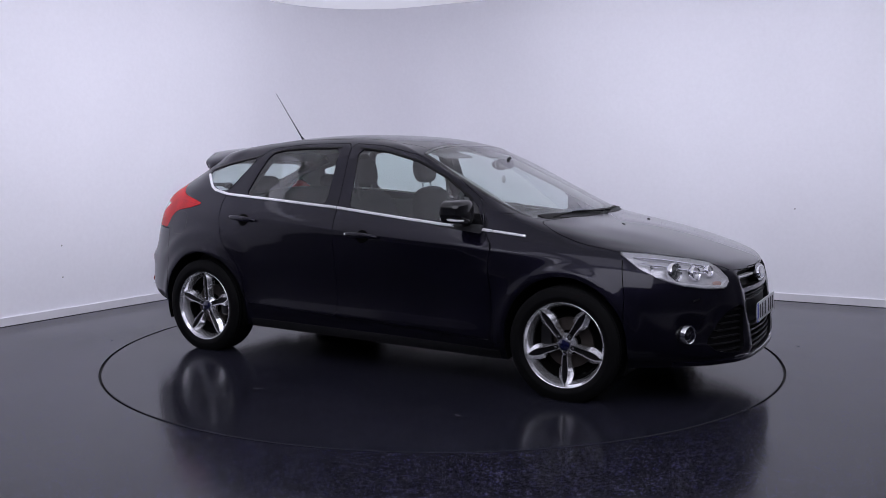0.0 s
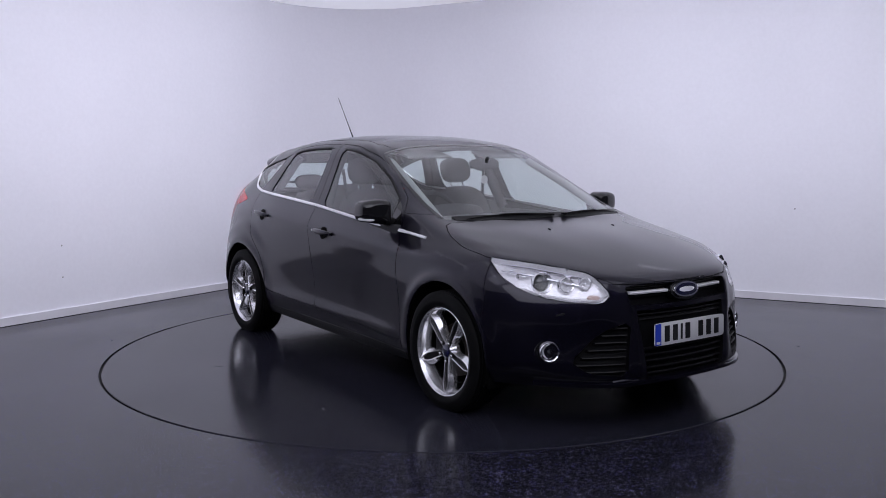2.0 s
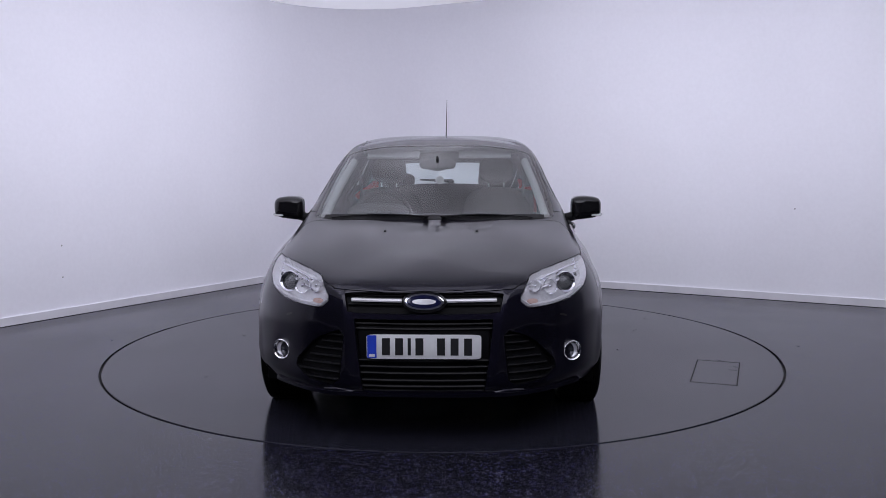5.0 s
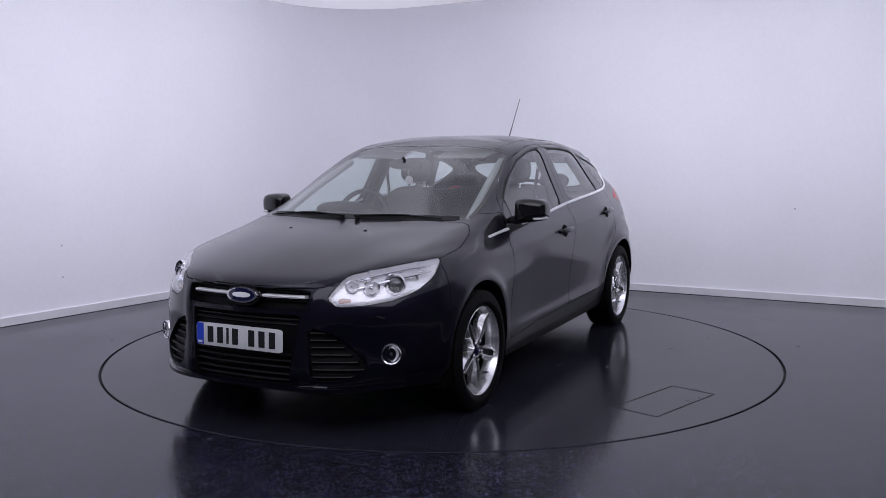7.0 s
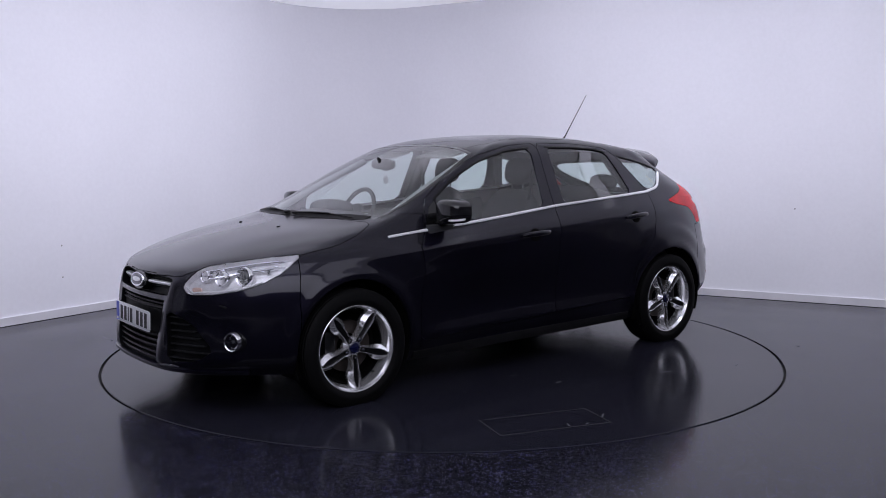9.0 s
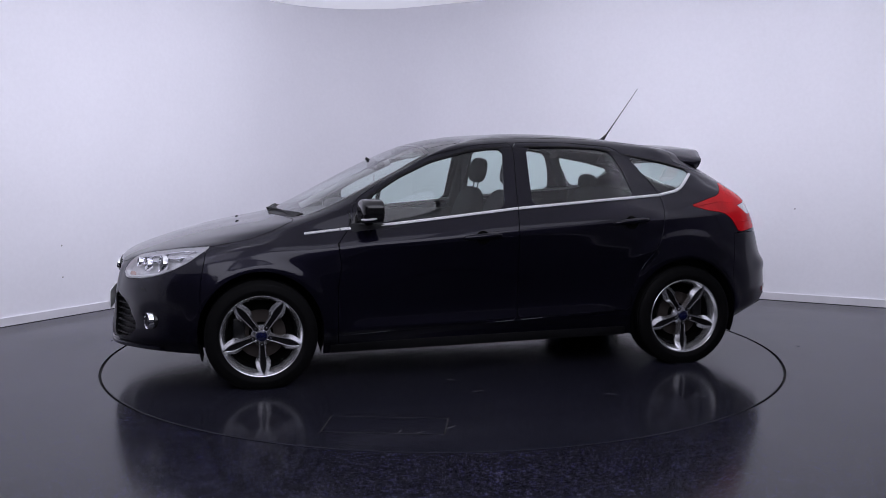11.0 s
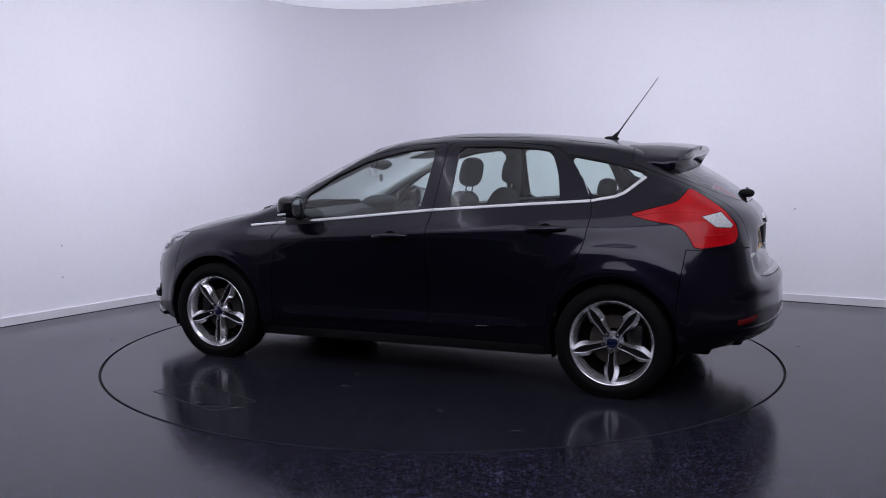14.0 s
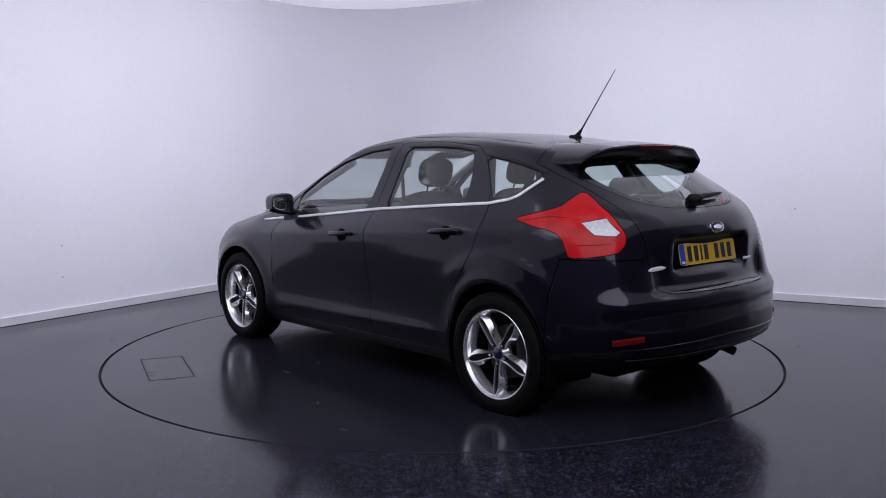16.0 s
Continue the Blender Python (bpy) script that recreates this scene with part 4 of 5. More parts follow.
def pair(name, bm, mat, parents=(None, None), label="", **kw):
    """A left-hand part and its right-hand twin."""
    twin = mirrored(bm)
    return [part(name, b, mat, p or car, label, **kw) for b, p in zip((bm, twin), parents)]


def oval(cx, cy, rx, ry, n=40, power=2.0):
    out = []
    for i in range(n):
        a = 2 * math.pi * i / n
        c, s = math.cos(a), math.sin(a)
        out.append((cx + rx * math.copysign(abs(c) ** (2 / power), c), cy + ry * math.copysign(abs(s) ** (2 / power), s)))
    return out


def facing(p, no, up=Vector((0, 0, 1))):
    """A frame on the skin: local z along the normal, local y upwards."""
    z = no.normalized()
    x = up.cross(z).normalized()
    y = z.cross(x)
    m = Matrix((x, y, z)).transposed().to_4x4()
    m.translation = p
    return m


def blob(rx, ry, rz, m, power=2.5, n=24):
    """A rounded box-like ellipsoid."""
    bm = bmesh.new()
    bmesh.ops.create_uvsphere(bm, u_segments=n, v_segments=n // 2, radius=1)
    for v in bm.verts:
        c = v.co
        k = (abs(c.x) ** power + abs(c.y) ** power + abs(c.z) ** power) ** (1 / power)
        v.co = Vector((c.x / k * rx, c.y / k * ry, c.z / k * rz))
    return xf(bm, m)


# ---- belt line chrome, handles, mirrors ----
BELT = [(1.072, .880), (.862, .901), (.65, .918), (.27, .955), (-.228, 1.006), (-.746, 1.045), (-1.176, 1.074), (-1.305, 1.098), (-1.350, 1.118), (-1.385, 1.146), (-1.455, 1.207)]
for a, b in ((0, 1), (1, 4), (4, 6), (6, 10)):
    pts = resample([Vector((x, 0, z)) for x, z in BELT[a:b + 1]], 0.04)
    pts[0], pts[-1] = pts[0].lerp(pts[1], 0.06), pts[-1].lerp(pts[-2], 0.06)
    pair("belt_strip", ribbon([side_at(p.x, p.z) for p in pts], 0.0078 if a == 0 else 0.009, 0.007), M_SATIN, label="bright satin chrome belt strip")
# black seals round the side windows
for key, top in (("front_window", [(.69, 1.075), (.50, 1.197), (.285, 1.294), (.04, 1.356), (-.182, 1.380)]), ("rear_door_window", [(-.33, 1.383), (-.61, 1.382), (-.80, 1.372), (-.91, 1.352)]),
                 ("quarter_window", [(-1.01, 1.330), (-1.25, 1.287), (-1.46, 1.232)])):
    pts = resample([Vector((x, 0, z)) for x, z in top], 0.05)
    hits = [side_at(p.x, p.z) for p in pts]
    pair("window_seal", ribbon(hits, 0.007, 0.003), M_PLASTIC, made[key], "black rubber window seal")


def handle_set(door_key, x, z, tilt, lock):
    p, no = side_at(x, z)
    m = facing(p, no) @ pose(0, 0, 0, 0, 0, tilt)
    # flat disc on the skin, black for the shade inside the cup
    bms = [prism(oval(0, -0.004, 0.043, 0.040), 0.0, 0.0022, m @ pose(0, 0, 0.0), 0.0006)]
    pair("handle_cup_shade", bms[0], M_LINER, made[door_key], "flat black disc for the shaded cup behind the handle")
    bar = bmesh.new()
    rows_h = []
    for i in range(15):
        f = i / 14
        u = (f - 0.5) * 0.238
        lift = 0.010 + 0.026 * math.sin(math.pi * min(1, max(0, f))) ** 0.5
        w = 0.0165 * (0.55 + 0.45 * math.sin(math.pi * f) ** 0.4) if 0 < f < 1 else 0.006
        rows_h.append([bar.verts.new((u, w * c, lift + 0.010 * s)) for c, s in ((math.cos(2 * math.pi * k / 12), math.sin(2 * math.pi * k / 12)) for k in range(12))])
    for a, b in zip(rows_h, rows_h[1:]):
        for k in range(12):
            bar.faces.new((a[k], a[(k + 1) % 12], b[(k + 1) % 12], b[k]))
    bar.faces.new(rows_h[0])
    bar.faces.new(rows_h[-1])
    feet = merge(bar, box(0.03, 0.022, 0.03, pose(-0.10, 0, 0.010), 0.004), box(0.03, 0.022, 0.03, pose(0.10, 0, 0.010), 0.004))
    pair("door_handle", xf(feet, m), M_PAINT, made[door_key], "black painted pull handle")
    if lock:
        q = xf(lathe([(0.0, 0.030), (0.006, 0.030), (0.007, 0.024), (0.007, 0.0)], 16, "z"), m @ pose(0.112, 0, 0))
        part("door_lock", mirrored(q), M_SATIN, made[door_key][1], "small chrome key lock")


handle_set("front_door", 0.018, 0.845, 3, True)
handle_set("rear_door", -0.945, 0.915, 4, False)


def build_mirror():
    bm = blob(0.078, 0.092, 0.070, pose(0, 0, 0), 4.2, 40)
    for v in bm.verts:
        c = v.co
        # blunt towards the rear, swept and lower at the outer end
        if c.x < -0.035:
            c.x = -0.035 + (c.x + 0.035) * 0.25
        c.x -= 0.18 * (c.y + 0.02) * (1 if c.y > -0.02 else 0.3)
        c.z += 0.12 * c.y if c.z < 0 else -0.10 * max(0, c.y)
    return bm


MP = pose(0.690, 0.916, 1.012)
mirrors = pair("door_mirror", xf(build_mirror(), MP), M_GLOSSBLACK, made["front_door"], "gloss black door mirror housing")
arm = merge(tube([(0.695, 0.79, 0.945), (0.70, 0.83, 0.955), (0.69, 0.885, 0.970)], 0.028, 12))
pair("mirror_arm", arm, M_PLASTIC, made["front_door"])
pair("mirror_glass", blob(0.004, 0.078, 0.046, pose(0.642, 0.925, 1.012, 0, 0, 10), 3), M_MIRROR, mirrors_parent := (made["front_door"][0], made["front_door"][1]), "silvered mirror glass")
pair("mirror_indicator", blob(0.050, 0.036, 0.0085, pose(0.712, 0.970, 0.970, -8, 4, -38), 3), M_CLEARLENS, mirrors_parent, "clear indicator lens in the mirror")

# ---- lamps ----
for lamp_ob, sgn in zip(made["headlight"], (1, -1)):
    me, cnt, fold = panel("reflector", panels["headlight"], sink=0.040, gap=0.003, depth=-0.038)
    finish("reflector", me, cnt, fold, M_SILVERLAMP, lamp_ob, "bright silver lamp reflector", flip=sgn < 0)


def lamp_bits(bm, name, mat, label=""):
    return pair(name, bm, mat, made["headlight"], label)


for dz, sink in ((0.016, 0.010), (0.040, 0.022)):
    top = [(-.90, .812), (-1.113, .802), (-1.314, .782), (-1.47, .765)]
    pts = resample([Vector((s, 0, z - dz * (1 + 0.15 * i))) for i, (s, z) in enumerate(top)], 0.04)
    hits = [lamp_at(p.x, p.z) for p in pts]
    hits = [(p - n * sink, n) for p, n in hits]
    lamp_bits(ribbon(hits, 0.006, 0.006, -0.012, taper=True), "lamp_brow", M_CHROME, "chrome brow strip")
low = [(-1.05, .696), (-1.20, .663), (-1.39, .643), (-1.58, .636), (-1.632, .664)]
hits = [lamp_at(p.x, p.z) for p in resample([Vector((s, 0, z)) for s, z in low], 0.04)]
lamp_bits(ribbon([(p - n * 0.014, n) for p, n in hits], 0.005, 0.006, -0.014, taper=True), "lamp_rim", M_WHITE, "pale lower light guide")
for s, z, r, sink, lens in ((-1.207, 0.716, 0.040, 0.020, True), (-1.37, 0.706, 0.030, 0.020, False), (-1.50, 0.715, 0.024, 0.022, False)):
    p, n = lamp_at(s, z)
    n = (n * 0.4 + Vector((0.9, 0.12, 0.0))).normalized()
    m = facing(p - n * sink, n)
    ring = lathe([(r * 1.30, -0.02), (r * 1.35, 0.0), (r * 1.22, 0.008), (r * 1.02, 0.002), (r * 0.98, -0.02)], 36, "z")
    lamp_bits(xf(ring, m), "lamp_bezel", M_CHROME, "chrome bezel ring")
    if lens:
        dome = lathe([(0.0, 0.012), (r * 0.35, 0.0105), (r * 0.7, 0.005), (r * 0.92, -0.004), (r * 0.98, -0.014)], 32, "z")
        lamp_bits(xf(dome, m), "projector_lens", M_LENSDARK, "round dark glass projector lens")
    else:
        bowl = lathe([(0.0, -0.022), (r * 0.5, -0.018), (r * 0.85, -0.008), (r * 1.0, 0.001)], 32, "z")
        lamp_bits(xf(bowl, m), "reflector_bowl", M_SILVERLAMP)
        bulb = lathe([(0.0, 0.006), (r * 0.2, 0.004), (r * 0.26, -0.004), (r * 0.26, -0.02)], 20, "z")
        lamp_bits(xf(bulb, m), "bulb_shield", M_CHROME)
p, n = lamp_at(-1.545, 0.652)
lamp_bits(blob(0.030, 0.013, 0.008, facing(p - n * 0.022, n), 2.5), "indicator_bulb", M_AMBER, "pale amber indicator lens")
lamp_bits(blob(0.007, 0.016, 0.005, facing(*lamp_at(-1.02, 0.755)) @ pose(0, 0, -0.024), 3), "lamp_divider", M_LENSDARK)
for k in range(4):
    q, nq = lamp_at(-0.97 - 0.030 * k, 0.778 - 0.009 * k)
    lamp_bits(blob(0.012, 0.0045, 0.005, facing(q - nq * 0.024, nq), 3), "lamp_fin", M_CHROME)
# ribs inside the red lamp and its bright edge
pts = resample([Vector((-1.42, 0, .998)), Vector((-1.60, 0, 1.028)), Vector((-1.74, 0, 1.02))], 0.05)
pair("lamp_crease", ribbon([side_at(p.x, p.z) for p in pts], 0.004, 0.0025, taper=True), M_REDLENS, made["tail_lamp"])
pts = resample([Vector((-1.755, 0, .895)), Vector((-1.84, 0, .90)), Vector((-1.92, 0, .905))], 0.03)
pair("lamp_crease", ribbon([side_at(p.x, p.z) for p in pts], 0.004, 0.0025, taper=True), M_REDLENS, made["tail_lamp"])

# fog lamps
p = Vector((1.928, 0.682, 0.394))
nf = Vector((0.91, 0.40, 0.0)).normalized()
m = facing(p, nf)
pocket = prism(oval(-0.012, 0, 0.085, 0.058), -0.05, 0.010, m @ pose(0.0, 0, 0.0), 0.004)
fog_pods = pair("fog_lamp", pocket, M_GLOSSBLACK, label="round fog lamp in a gloss black pocket")
ring = lathe([(0.049, -0.02), (0.050, 0.030), (0.046, 0.036), (0.041, 0.032), (0.037, 0.010), (0.036, 0.004)], 40, "z")
pair("fog_ring", xf(ring, m @ pose(0.006, 0, 0.002)), M_CHROME, fog_pods, "chrome ring")
pair("fog_reflector", xf(lathe([(0.0, 0.006), (0.02, 0.009), (0.036, 0.020)], 32, "z"), m @ pose(0.006, 0, 0.000)), M_SILVERLAMP, fog_pods)
pair("fog_lens", xf(lathe([(0.0, 0.030), (0.018, 0.028), (0.037, 0.020)], 32, "z"), m @ pose(0.006, 0, 0.002)), M_COVER, fog_pods)
pair("fog_bulb", xf(lathe([(0.0, 0.022), (0.009, 0.020), (0.010, 0.008)], 20, "z"), m @ pose(0.006, 0, 0.000)), M_LENSDARK, fog_pods)

# ---- front: grilles, badge, plate ----
def front_bar(y0, y1, z, half, proud, name, mat, parent, label="", thick=0.02, dz=0.0):
    """A slat across the nose from y0 to y1."""
    bm = bmesh.new()
    rows_b = []
    k = 16
    for i in range(k + 1):
        y = y0 + (y1 - y0) * i / k
        zz = z + dz * abs(y)
        p, _ = front_at(y, zz)
        x = p.x + proud
        rows_b.append([bm.verts.new((x - thick, y, zz - half)), bm.verts.new((x - 0.003, y, zz - half)), bm.verts.new((x, y, zz)), bm.verts.new((x - 0.003, y, zz + half)), bm.verts.new((x - thick, y, zz + half))])
    for a, b in zip(rows_b, rows_b[1:]):
        for j in range(5):
            bm.faces.new((a[j], a[(j + 1) % 5], b[(j + 1) % 5], b[j]))
    bm.faces.new(rows_b[0])
    bm.faces.new(rows_b[-1][::-1])
    return part(name, bm, mat, parent, label)


G1, G2 = made["upper_grille"][0], made["lower_grille"][0]
for y0, y1 in ((-0.335, -0.100), (0.100, 0.335)):
    front_bar(y0, y1, 0.662, 0.007, -0.006, "chrome_bar", M_SATIN, G1, "bright chrome grille bar", thick=0.03)
front_bar(-0.35, 0.35, 0.640, 0.006, -0.028, "grille_slat", M_GRILLE, G1)
front_bar(-0.35, 0.35, 0.684, 0.005, -0.028, "grille_slat", M_GRILLE, G1)
for i, z in enumerate((0.556, 0.533, 0.390, 0.362, 0.333, 0.300, 0.272, 0.245)):
    w = 0.315 - max(0, 0.45 - z) * 0.16
    front_bar(-w, w, z, 0.0055, -0.014, "grille_slat", M_GRILLE, G2, thick=0.03)
front_bar(-0.30, 0.30, 0.47, 0.075, -0.028, "plate_backing", M_GRILLE, G2, thick=0.015)
for i in range(7):
    z = 0.508 - 0.034 * i
    inner, outer = 0.372 + 0.004 * i, 0.455 + 0.030 * i if i < 6 else 0.590
    for s, gp in zip((1, -1), made["side_grille"]):
        front_bar(s * inner, s * outer, z, 0.0045, -0.009, "grille_slat", M_GRILLE, gp, thick=0.02, dz=-0.02)


def badge(m, rx, ry, parent):
    """Blue oval with a bright rim and a plain pale bar in place of lettering."""
    ob = part("badge", merge(xf(prism(oval(0, 0, rx, ry, 48), -0.012, 0.006, None, 0.002), m)), M_CHROME, parent, "oval badge with a bright rim")
    part("badge_field", xf(prism(oval(0, 0, rx * 0.86, ry * 0.80, 48), 0.004, 0.0075, None, 0.0006), m), M_BLUE, ob, "blue enamel field")
    part("badge_bar", xf(prism(oval(0, 0, rx * 0.60, ry * 0.34, 32, 2.2), 0.006, 0.0086, None, 0.0005), m), M_SATIN, ob, "plain bright bar")
    return ob


p, n = front_at(0.004, 0.662)
m = facing(p + Vector((0.012, 0, 0)), Vector((1, 0, 0.22)).normalized())
part("badge_mount", xf(prism(oval(0, 0, 0.104, 0.050, 48), -0.06, -0.008, None, 0.006), m), M_GLOSSBLACK, car, "gloss black badge mount")
badge(m, 0.091, 0.038, car)


def plate(m, mat, parent, label):
    ob = part("number_plate", xf(prism(oval(0, 0, 0.26, 0.0555, 64, 16), 0.0, 0.004, None, 0.001), m), mat, parent, label)
    part("plate_band", xf(box(0.042, 0.104, 0.001, pose(-0.236, 0, 0.0047)), m), M_PLATEBLUE, ob, "blue band", smooth=False)
    for cx, w in ((-0.178, 0.030), (-0.118, 0.030), (-0.072, 0.012), (-0.026, 0.030), (0.072, 0.030), (0.133, 0.030), (0.194, 0.030)):
        part("plate_bar", xf(box(w * 1.2, 0.078, 0.001, pose(cx + 0.006, 0, 0.0047)), m), M_INK, ob, smooth=False)
    part("plate_mark", xf(box(0.026, 0.012, 0.001, pose(-0.236, -0.040, 0.0055)), m), M_WHITE, ob, smooth=False)
    return ob


plate(facing(Vector((2.204, 0.004, 0.462)), Vector((1, 0, 0.03)).normalized()), M_PLATEW, car, "white front number plate with a blue band")
# small markers and the lip under the nose
pair("bumper_sensor", xf(prism(oval(0, 0, 0.022, 0.005, 20, 4), -0.002, 0.0015), facing(*front_at(0.655, 0.572)) @ pose(0, 0, 0, 0, 0, -14)), M_ALLOYDARK, label="small pale bumper marker")
lip = [front_at(y, 0.236) for y in [0.72 * (1 - i / 18) for i in range(19)]]
lip_bm = ribbon([(p, Vector((n.x, n.y, 0)).normalized()) for p, n in lip], 0.013, 0.030, -0.012)
pair("front_lip", lip_bm, M_PAINT, label="black painted splitter lip under the front bumper")
for s in (1, -1):
    hits = [front_at(s * y, 0.245 + 0.05 * (y - 0.3)) for y in (0.30, 0.34, 0.38, 0.42, 0.46)]
    part("bumper_blade", ribbon(hits, 0.010, 0.010, taper=True), M_PAINT, car)
pair("air_deflector", box(0.012, 0.20, 0.06, pose(1.66, 0.74, 0.20, 0, 12, 0), 0.004), M_RUBBER, label="black rubber deflector before the wheel")

# ---- bonnet, wipers, cowl ----
for y in (0.245, -0.245):
    p, n = top_at(1.44, y)
    part("washer_nozzle", blob(0.011, 0.007, 0.004, facing(p + n * 0.002, n, Vector((0, 1, 0))), 2.5, 16), M_PLASTIC, made["bonnet"][0], "small black washer nozzle")
cowl = bmesh.new()
rows_c = []
for i in range(25):
    y = -0.63 + 1.26 * i / 24
    front_x = 1.235 - 0.28 * (abs(y) / 0.63) ** 2.6 * 0.45
    a, na = top_at(front_x + 0.006, y)
    b, nb = top_at(front_x - 0.05, y)
    rows_c.append([cowl.verts.new(a + Vector((0, 0, 0.002))), cowl.verts.new(b + Vector((0, 0, 0.004))), cowl.verts.new(b - Vector((0, 0, 0.02))), cowl.verts.new(a - Vector((0, 0, 0.02)))])
for a, b in zip(rows_c, rows_c[1:]):
    for j in range(4):
        cowl.faces.new((a[j], a[(j + 1) % 4], b[(j + 1) % 4], b[j]))
part("cowl", cowl, M_PLASTIC, car, "black plastic cowl at the windscreen foot")


def wiper(y0, y1, x0, x1):
    pts = []
    for i in range(9):
        f = i / 8
        p, n = top_at(x0 + (x1 - x0) * f, y0 + (y1 - y0) * f)
        pts.append(p + n * (0.009 - 0.002 * f))
    blade = merge(tube(pts, 0.0045, 8, 0.003))
    arm_pts = [pts[0] + Vector((0.016, 0, 0.0)), pts[3] + Vector((0.010, 0, 0.006)), pts[5] + Vector((0.004, 0, 0.005))]
    return merge(blade, tube(arm_pts, 0.005, 8, 0.004), blob(0.018, 0.018, 0.007, Matrix.Translation(arm_pts[0]), 2.5, 16))


part("wiper", wiper(-0.04, -0.58, 1.212, 1.135), M_PLASTIC, car, "black windscreen wiper at rest")
part("wiper", wiper(0.06, 0.56, 1.212, 1.140), M_PLASTIC, car, "black windscreen wiper at rest")

# ---- roof: ditch mouldings, aerial, spoiler ----
for s in (1, -1):
    hits = [top_at(x, s * y) for x, y in ((.285, .515), (.1, .521), (-.1, .524), (-.3, .525), (-.5, .523), (-.75, .517), (-1.0, .51), (-1.2, .49), (-1.38, .472))]
    part("roof_moulding", ribbon(hits, 0.007, 0.002), M_PLASTIC, car, "black roof ditch moulding")
p, n = top_at(-1.12, 0.0)
mast_foot, mast_tip = p + Vector((-0.012, 0, 0.012)), Vector((-1.392, 0.000, 1.802))
part("aerial", merge(tube([mast_foot, mast_foot.lerp(mast_tip, 0.35)], 0.0055, 10, 0.0035), tube([mast_foot.lerp(mast_tip, 0.34), mast_tip], 0.0034, 8, 0.0020)), M_PLASTIC, car, "thin raked roof aerial")
part("aerial_base", merge(blob(0.048, 0.020, 0.012, pose(-1.112, 0, p.z + 0.006, 0, -4, 0), 2.2), tube([p + Vector((0.004, 0, 0.0)), mast_foot.lerp(mast_tip, 0.10)], 0.019, 14, 0.006)), M_PLASTIC, car, "black aerial foot")

# roof spoiler: seam on the roof, trailing edge from the centre down to its root beside the glass
SP_S = [0.0, 0.3, 0.55, 0.70, 0.85, 1.0]
SP_LEAD = [(x, y, top_at(x, y)[0].z + 0.004) for x, y in ((-1.314, 0.0), (-1.312, 0.20), (-1.306, 0.38), (-1.320, 0.465))] + [tuple(side_at(x, z)[0] - side_at(x, z)[1] * -0.003) for x, z in ((-1.405, 1.292), (-1.545, 1.248))]
SP_TRAIL = [(-1.675, 0.0, 1.384), (-1.674, 0.20, 1.380), (-1.660, 0.39, 1.364), (-1.624, 0.475, 1.332), (-1.600, 0.55, 1.300), tuple(side_at(-1.575, 1.240)[0] - side_at(-1.575, 1.240)[1] * -0.003)]


def eased(points, s):
    """Place on a softened line through the points at parameter s."""
    return [sum(np.interp(min(max(s + k * 0.02, -0.0), 1.0), SP_S, [p[c] for p in points]) for k in range(-3, 4)) / 7 for c in range(len(points[0]))]


sp = bmesh.new()
rows_s = []
SP_N, SP_M = 28, 8
for i in range(-SP_N, SP_N + 1):
    s = abs(i) / SP_N
    side = -1 if i < 0 else 1
    lx, ly, lz = eased(SP_LEAD, s)
    if s == 0:
        ly = 0.0
    tx, ty, tz = eased(SP_TRAIL, s)
    if s == 0:
        ty = 0.0
    lead, trail = Vector((lx, ly, lz)), Vector((tx, ty, tz))
    line = []
    for k in range(SP_M + 1):
        f = k / SP_M
        q = lead.lerp(trail, f)
        q.z += 0.010 * math.sin(math.pi * f) * (1 - s)
        q.y += 0.008 * math.sin(math.pi * f) * s
        if q.y < 0.5 and k:
            q.z = max(q.z, top_at(q.x, q.y)[0].z + 0.003)
        line.append(q)
    slim = 1 - 0.75 * s ** 4
    lip = trail + Vector((-0.005, 0, -0.008 * slim))
    low = trail + Vector((0.004, 0, -0.026 * slim))
    iy = min(ty, 0.555)
    inner, n_in = rear_at(iy, 1.296 - 0.045 * s ** 3)
    inner = Vector((max(inner.x + 0.012, low.x + 0.004), ty - 0.035 * s ** 2, min(inner.z, low.z - 0.002)))
    deep = Vector((lead.x - 0.03 * (1 - s), max(ly - 0.07 * s, 0.0), min(lead.z - 0.03, inner.z)))
    line += [lip, low, inner, deep]
    rows_s.append([sp.verts.new((q.x, q.y * side, q.z)) for q in line])
SP_K = len(rows_s[0])
for a, b in zip(rows_s, rows_s[1:]):
    for j in range(SP_K):
        sp.faces.new((a[j], a[(j + 1) % SP_K], b[(j + 1) % SP_K], b[j]))
sp.faces.new(rows_s[0])
sp.faces.new(rows_s[-1][::-1])
bmesh.ops.recalc_face_normals(sp, faces=sp.faces[:])
spoiler = part("roof_spoiler", sp, M_PAINT, made["tailgate"][0], "black painted roof spoiler", angle=40)
brake = bmesh.new()
rows_k = []
for i in range(13):
    y = -0.15 + 0.30 * i / 12
    rows_k.append([brake.verts.new(v) for v in ((-1.679, y, 1.380), (-1.684, y, 1.375), (-1.678, y, 1.358), (-1.655, y, 1.362))])
for a, b in zip(rows_k, rows_k[1:]):
    for j in range(4):
        brake.faces.new((a[j], a[(j + 1) % 4], b[(j + 1) % 4], b[j]))
part("high_brake_lamp", brake, M_REDDARK, made["tailgate"][0], "dark red high-level brake lamp")

